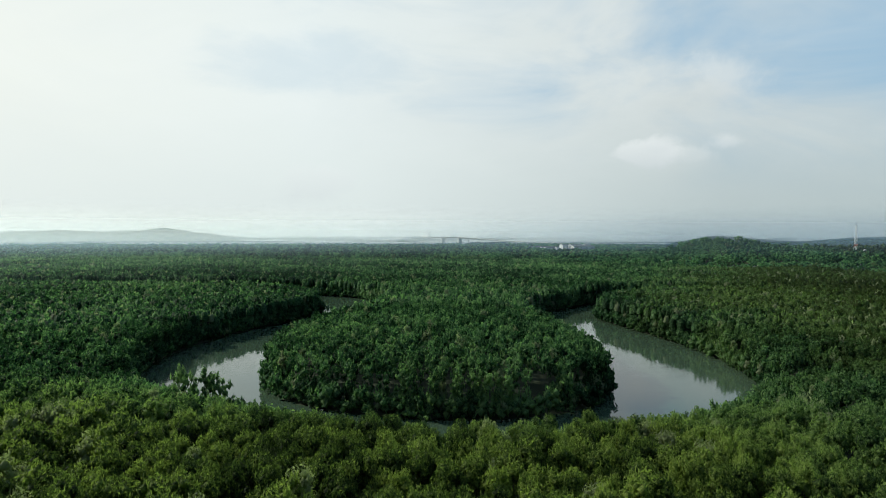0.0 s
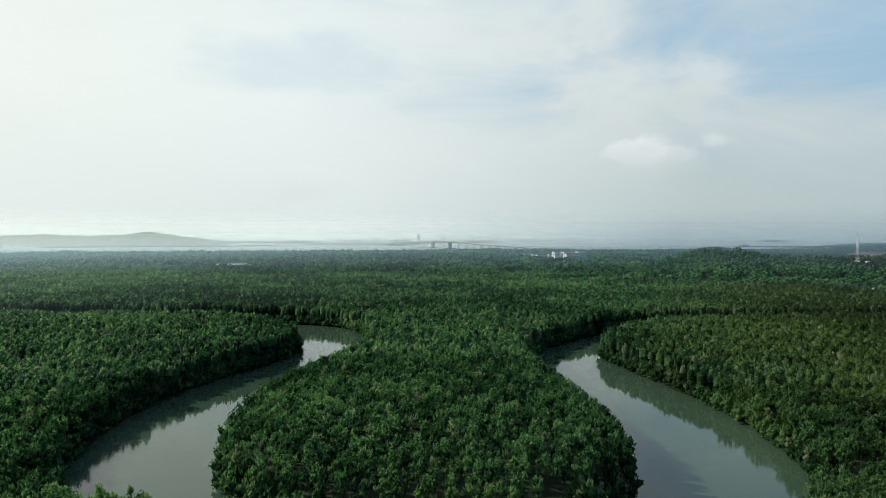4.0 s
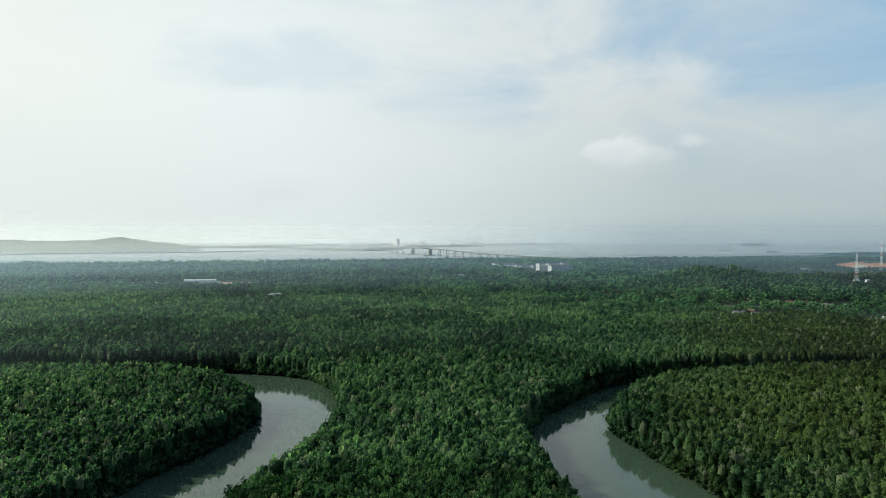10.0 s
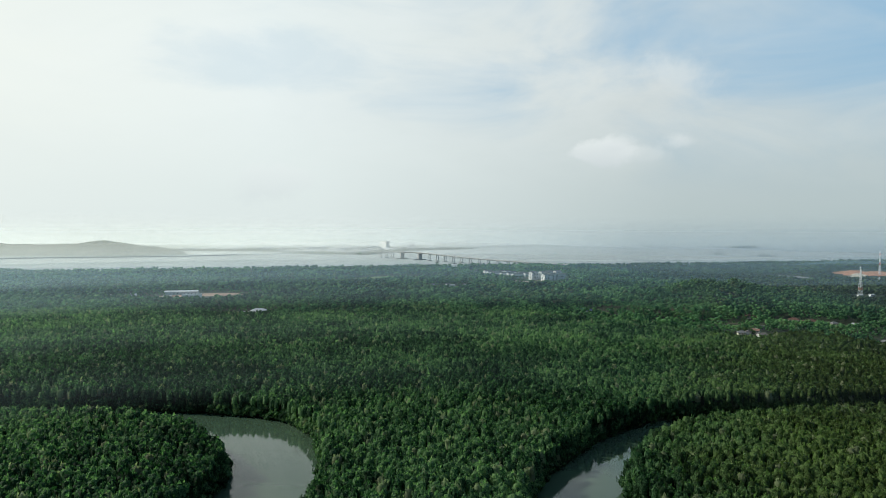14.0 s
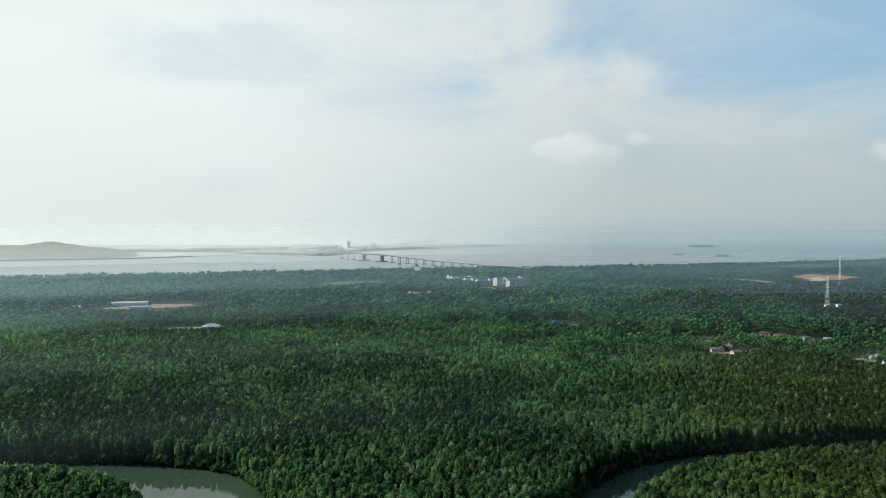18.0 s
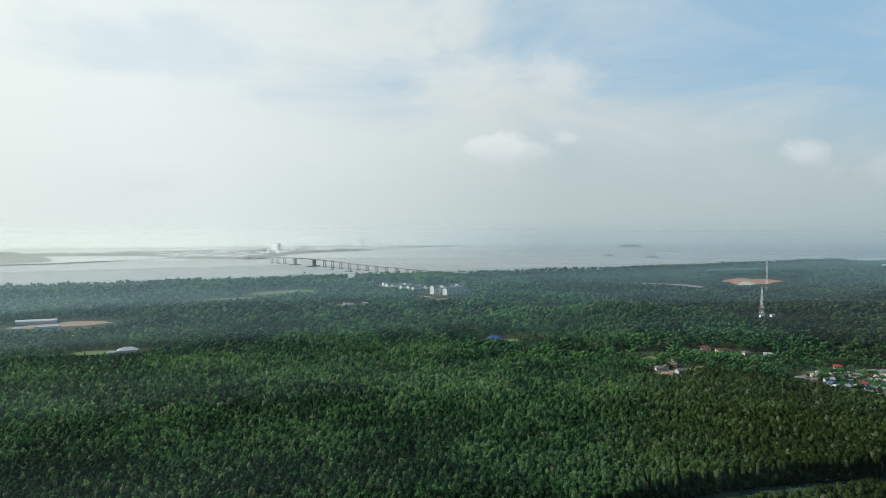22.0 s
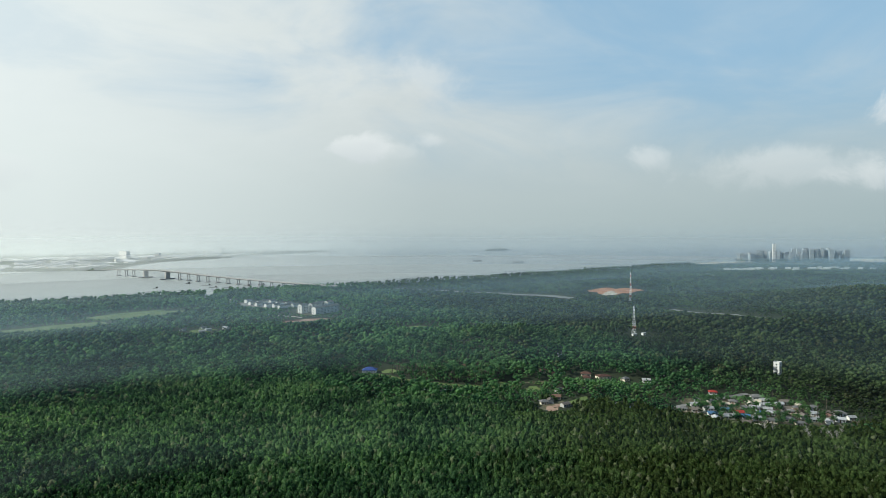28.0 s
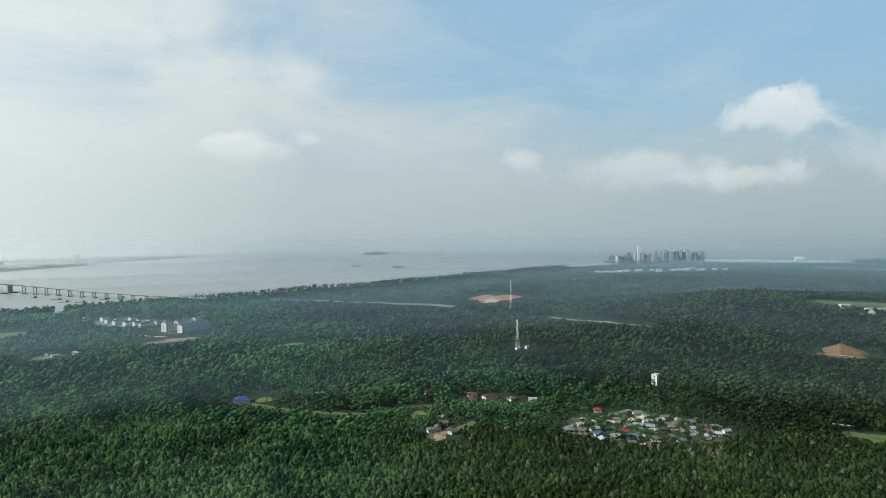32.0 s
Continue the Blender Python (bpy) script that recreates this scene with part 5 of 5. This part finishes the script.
def hill_mesh(name, cx, cy, rx_, ry_, h, turn, bumps, mat, label, n=56, crest=((-1, 1), (1, 1))):
    u, v = np.meshgrid(np.linspace(-1.05, 1.05, n * 2), np.linspace(-1.05, 1.05, n))
    d = np.sqrt(u * u + v * v)
    z = np.where(d < 1, np.clip(1 - d ** 4.0, 0, 1) ** 0.8, -0.05)
    along, tall = zip(*crest)
    z = z * (0.90 + 0.05 * np.sin(u * bumps * 3.1 + v * 3) + 0.05 * np.sin(u * bumps * 7.0)) * h * np.interp(u, along, tall)
    z = z + np.where(d < 0.99, 6 + rng.uniform(-2.2, 2.2, z.shape), -3)
    V = np.stack([u * rx_, v * ry_, z], -1).reshape(-1, 3)
    i = np.arange(n * n * 2).reshape(n, n * 2)
    F = np.stack([i[:-1, :-1], i[:-1, 1:], i[1:, 1:], i[1:, :-1]], -1).reshape(-1, 4)
    ob = new(name, mesh(name, V, F, mat))
    ob.matrix_basis = pose(cx, cy, 0, 0, 0, turn)
    return tagged(ob, label, "hills", kind="structure")


hill_mesh("far_hills", -1720, 3450, 715, 235, 64, -5, 5.0, M_HILLWOOD, "long wooded hills across the strait", 56, ((-1, 0.5), (-0.6, 0.78), (-0.15, 0.72), (0.12, 0.6), (0.3, 0.82), (0.40, 0.94), (0.44, 1.0), (0.48, 0.94), (0.6, 0.84), (0.85, 0.74), (1, 0.7)))
hill_mesh("islet", 2224, 4465, 108, 45, 8, 20, 2.0, M_HILLWOOD, "small wooded islet in the strait", 24)

COASTLINE = [(-565, 3585), (-522, 3490), (-300, 3418), (-160, 3385), (-112, 3440), (-60, 3700), (60, 3980), (300, 4170), (620, 4470), (900, 4720), (1150, 4900), (1150, 4990), (-2300, 4990), (-2300, 4000), (-900, 3900), (-640, 3780)]
n = len(COASTLINE)
V = [(x, y, 1.6) for x, y in COASTLINE] + [(x, y, -2) for x, y in COASTLINE]
F = [tuple(range(n))] + [(i, i + n, (i + 1) % n + n, (i + 1) % n) for i in range(n)]
tagged(new("far_shore", mesh("far_shore", V, F, M_HILLWOOD)), "low green shore of the town across the strait", "shore", kind="structure")


def inside(x, y, poly):
    hit, j = False, len(poly) - 1
    for i in range(len(poly)):
        (xi, yi), (xj, yj) = poly[i], poly[j]
        if (yi > y) != (yj > y) and x < (xj - xi) * (y - yi) / (yj - yi) + xi:
            hit = not hit
        j = i
    return hit


def causeway(x0, y0, x1, y1):
    L = math.hypot(x1 - x0, y1 - y0)
    v = [(x, y, z) for x in (0, L) for y, z in ((-9, -2), (-5, 4.2), (5, 4.2), (9, -2))]
    ob = new("causeway", mesh("causeway", v, [(0, 1, 5, 4), (1, 2, 6, 5), (2, 3, 7, 6), (0, 3, 2, 1), (4, 5, 6, 7)], M_CONCRETE))
    ob.matrix_basis = pose(x0, y0, 0, 0, 0, math.degrees(math.atan2(y1 - y0, x1 - x0)))
    tagged(ob, "long low dark causeway over the strait", "causeway", kind="structure")


causeway(-2300, 2780, -960, 3165)
causeway(-960, 3165, -555, 3500)

# a belt of trees along the far shore
tx = rng.uniform(-2200, 1150, 26000)
ty = 3380 + rng.uniform(0, 1, 26000) ** 1.3 * 1550
okk = np.array([inside(a, b, COASTLINE) for a, b in zip(tx, ty)])
okk &= (np.sin(tx / 90.0) * np.cos(ty / 70.0) + np.sin(tx / 37.0 + ty / 51.0) * 0.6 > 0.1) | (rng.random(26000) < 0.22)
VS, FS, k = [], [], 0
for a, b in zip(tx[okk][:3500], ty[okk][:3500]):
    V, F = FARTHER[0]
    VS.append(V * np.array([11, 11, 6.0]) * rng.uniform(0.6, 1.3) + np.array([a, b, 5.0]))
    FS.append(F + k * len(V))
    k += 1
tagged(new("shore_trees", big_mesh("shore_trees", np.concatenate(VS), np.concatenate(FS), M_INLAND)), "hazy green trees of the far shore", "trees", kind="stuff")


def far_building(x, y, L, W, h, turn, label, name="far_building", wall=M_FARWALL, roof=M_FARROOF, base=1.4, group="buildings of the far town", glaze=M_GLASS):
    t = thing(name, pose(x, y, base, 0, 0, turn), label, "building", group)
    part("wall", mesh("wall", *walls(L, W, h, 0, 0.4), wall), t)
    part("roof", mesh("roof", *(prism(L, W, h, h + min(3.0, W * 0.12), 0.8) if h < 14 else box(-L / 2 - .4, L / 2 + .4, -W / 2 - .4, W / 2 + .4, h, h + 1.2)), roof), t)
    if h > 14:
        for f in range(1, max(2, int(h / 7))):
            part("window_band", mesh("window_band", *box(-L / 2 + 1, L / 2 - 1, -W / 2 - 0.15, -W / 2 + 0.1, f * 7 - 1.2, f * 7 + 1.2), glaze), t)
    return t


far_building(-104, 4235, 72, 22, 46, -58, "broad white slab block of the far town", "slab_block", M_WHITE, M_WHITE, glaze=M_FARWALL)
for bx, by, L, h in [(60, 4300, 24, 30), (250, 4420, 26, 34), (330, 4520, 30, 34), (520, 4640, 22, 30), (-380, 4500, 26, 26), (700, 4720, 26, 26), (420, 4600, 16, 46)]:
    far_building(bx, by, L, 20, h, rng.uniform(-60, -35), "pale tall block of the far town", "tower_block", M_FARWALL)
count = 0
while count < 300:
    bx, by = rng.uniform(-1200, 1000), 3430 + rng.uniform(0, 1) ** 1.3 * 1200
    if not inside(bx, by, COASTLINE) or not inside(bx + 40, by - 60, COASTLINE):
        continue
    if bx < -560 and rng.random() < 0.6:
        continue
    far_building(bx, by, rng.uniform(14, 48), rng.uniform(11, 24), rng.uniform(6, 12) * (1.7 if count % 9 == 0 else 1), rng.uniform(-25, 30), "low pale building of the far town", wall=(M_FARWALL, M_WHITE, M_CREAM)[count % 3], roof=(M_FARROOF, M_WHITE, M_WHITE)[(count // 3) % 3])
    count += 1
far_building(-440, 3560, 70, 24, 8, 5, "long white quayside shed", roof=M_WHITE)
far_building(-330, 3500, 60, 22, 8, -8, "long white quayside shed", roof=M_WHITE)
far_building(-230, 3530, 54, 22, 9, 10, "long white quayside shed", roof=M_WHITE)

# the new towers on the point
for k in range(72):
    f = k / 71
    bx, by = 2590 + 470 * f + rng.uniform(-20, 40), 2700 - 200 * f + rng.uniform(-30, 60)
    h = float(np.interp(f, [0, 0.06, 0.1, 0.3, 0.45, 0.55, 0.6, 0.9, 1.0], [22, 40, 44, 46, 42, 36, 56, 56, 30])) * rng.uniform(0.8, 1.12)
    far_building(bx, by, rng.uniform(13, 24), 15, h, rng.uniform(-50, -20), "grey-green apartment tower under construction", "apartment_tower", M_GREYGREEN, M_R_LIGHT, 1.2, "towers on the point", M_GREYWALL)
far_building(2705, 2600, 12, 12, 84, -40, "slender white tower on the point", "slender_tower", M_WHITE, M_WHITE, 1.2, "towers on the point", M_GREYWALL)
for k in range(26):
    f = k / 25
    far_building(2095 + 520 * f + rng.uniform(-15, 15), 2310 - 190 * f + rng.uniform(-75, 45), rng.uniform(12, 30), 11, rng.uniform(4, 7), -42 + rng.uniform(-10, 10), "low white workers' shed near the point", "site_shed", M_WHITE, M_WHITE, gz(2300, 2200) - 0.2, "sheds before the towers")
for bx, by, L in [(1722, 2038, 40), (1745, 2025, 26), (3500, 2230, 40), (3530, 2245, 26), (2950, 1850, 40), (2990, 1820, 30), (2900, 1870, 20), (1416, 940, 30), (1396, 985, 16), (1440, 925, 24)]:
    far_building(bx, by, L, 14, 7 if bx < 3400 else 26, -40, "low white building among far trees", "far_building", M_WHITE, M_R_LIGHT, gz(bx, by) - 0.2, "outlying far buildings")

# ---------------------------------------------------------------- see-through sheets standing in for haze over the strait and the far country


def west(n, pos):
    """Opacity factor, raised in the west to imitate the glow towards the sun."""
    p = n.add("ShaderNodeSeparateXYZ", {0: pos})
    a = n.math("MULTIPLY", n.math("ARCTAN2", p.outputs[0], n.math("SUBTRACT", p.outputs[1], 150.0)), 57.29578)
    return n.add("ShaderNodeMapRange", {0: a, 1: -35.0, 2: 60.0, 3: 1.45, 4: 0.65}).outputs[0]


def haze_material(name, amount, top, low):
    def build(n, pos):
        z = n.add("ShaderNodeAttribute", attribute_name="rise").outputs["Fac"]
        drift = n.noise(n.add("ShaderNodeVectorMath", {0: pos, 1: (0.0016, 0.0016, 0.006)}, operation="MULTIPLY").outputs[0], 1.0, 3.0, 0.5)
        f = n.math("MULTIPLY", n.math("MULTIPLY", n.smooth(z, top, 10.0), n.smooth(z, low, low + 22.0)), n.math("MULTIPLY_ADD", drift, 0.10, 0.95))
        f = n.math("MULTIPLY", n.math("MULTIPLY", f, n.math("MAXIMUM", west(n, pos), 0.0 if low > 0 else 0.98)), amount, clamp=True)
        # tone by heading, matched to the brightness of the horizon sky
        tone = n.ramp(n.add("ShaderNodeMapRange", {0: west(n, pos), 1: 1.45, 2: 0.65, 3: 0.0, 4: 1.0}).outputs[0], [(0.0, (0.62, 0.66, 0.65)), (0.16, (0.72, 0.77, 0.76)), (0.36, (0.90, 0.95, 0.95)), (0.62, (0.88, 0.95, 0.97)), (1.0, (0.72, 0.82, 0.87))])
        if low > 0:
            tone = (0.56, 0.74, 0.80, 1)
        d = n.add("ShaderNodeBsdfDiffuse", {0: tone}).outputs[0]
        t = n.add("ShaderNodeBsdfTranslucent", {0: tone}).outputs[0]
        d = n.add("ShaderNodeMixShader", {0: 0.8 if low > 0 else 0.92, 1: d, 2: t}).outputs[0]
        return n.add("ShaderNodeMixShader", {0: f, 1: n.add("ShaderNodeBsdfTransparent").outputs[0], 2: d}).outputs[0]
    return material(name, build)


# added curtains at growing radii, whose opacity and tone imitate distant haze
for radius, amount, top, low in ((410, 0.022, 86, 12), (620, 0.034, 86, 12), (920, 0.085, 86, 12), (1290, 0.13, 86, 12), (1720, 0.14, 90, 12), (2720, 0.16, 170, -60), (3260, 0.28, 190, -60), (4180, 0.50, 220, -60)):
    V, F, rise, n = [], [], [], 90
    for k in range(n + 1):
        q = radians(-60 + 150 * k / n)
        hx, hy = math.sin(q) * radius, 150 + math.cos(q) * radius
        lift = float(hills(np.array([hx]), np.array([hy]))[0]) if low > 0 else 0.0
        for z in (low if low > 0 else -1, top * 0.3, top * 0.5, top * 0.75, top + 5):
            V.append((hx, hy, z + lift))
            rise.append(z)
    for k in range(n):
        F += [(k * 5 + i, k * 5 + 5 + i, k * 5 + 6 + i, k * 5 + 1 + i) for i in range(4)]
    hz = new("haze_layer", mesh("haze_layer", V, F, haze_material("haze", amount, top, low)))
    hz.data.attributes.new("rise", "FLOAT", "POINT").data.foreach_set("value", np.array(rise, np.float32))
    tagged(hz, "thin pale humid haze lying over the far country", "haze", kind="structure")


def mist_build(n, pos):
    """Sheet colour imitating distance haze: more opaque away from the river loop."""
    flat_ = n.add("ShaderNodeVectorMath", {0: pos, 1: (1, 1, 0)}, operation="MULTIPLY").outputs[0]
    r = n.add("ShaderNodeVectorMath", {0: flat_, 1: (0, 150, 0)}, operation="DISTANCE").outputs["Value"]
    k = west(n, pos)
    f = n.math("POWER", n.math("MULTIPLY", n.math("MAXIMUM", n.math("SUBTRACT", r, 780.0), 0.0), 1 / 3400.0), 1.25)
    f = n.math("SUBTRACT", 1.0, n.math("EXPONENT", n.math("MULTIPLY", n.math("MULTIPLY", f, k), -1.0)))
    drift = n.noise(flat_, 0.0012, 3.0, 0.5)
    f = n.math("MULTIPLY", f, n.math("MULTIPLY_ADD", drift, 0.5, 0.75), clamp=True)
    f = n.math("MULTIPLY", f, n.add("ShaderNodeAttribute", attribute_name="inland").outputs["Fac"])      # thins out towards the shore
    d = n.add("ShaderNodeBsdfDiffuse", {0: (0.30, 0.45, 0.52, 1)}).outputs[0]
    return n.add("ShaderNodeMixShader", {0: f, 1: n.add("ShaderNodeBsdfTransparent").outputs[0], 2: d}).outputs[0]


# one added sheet just above the canopy carries the painted haze
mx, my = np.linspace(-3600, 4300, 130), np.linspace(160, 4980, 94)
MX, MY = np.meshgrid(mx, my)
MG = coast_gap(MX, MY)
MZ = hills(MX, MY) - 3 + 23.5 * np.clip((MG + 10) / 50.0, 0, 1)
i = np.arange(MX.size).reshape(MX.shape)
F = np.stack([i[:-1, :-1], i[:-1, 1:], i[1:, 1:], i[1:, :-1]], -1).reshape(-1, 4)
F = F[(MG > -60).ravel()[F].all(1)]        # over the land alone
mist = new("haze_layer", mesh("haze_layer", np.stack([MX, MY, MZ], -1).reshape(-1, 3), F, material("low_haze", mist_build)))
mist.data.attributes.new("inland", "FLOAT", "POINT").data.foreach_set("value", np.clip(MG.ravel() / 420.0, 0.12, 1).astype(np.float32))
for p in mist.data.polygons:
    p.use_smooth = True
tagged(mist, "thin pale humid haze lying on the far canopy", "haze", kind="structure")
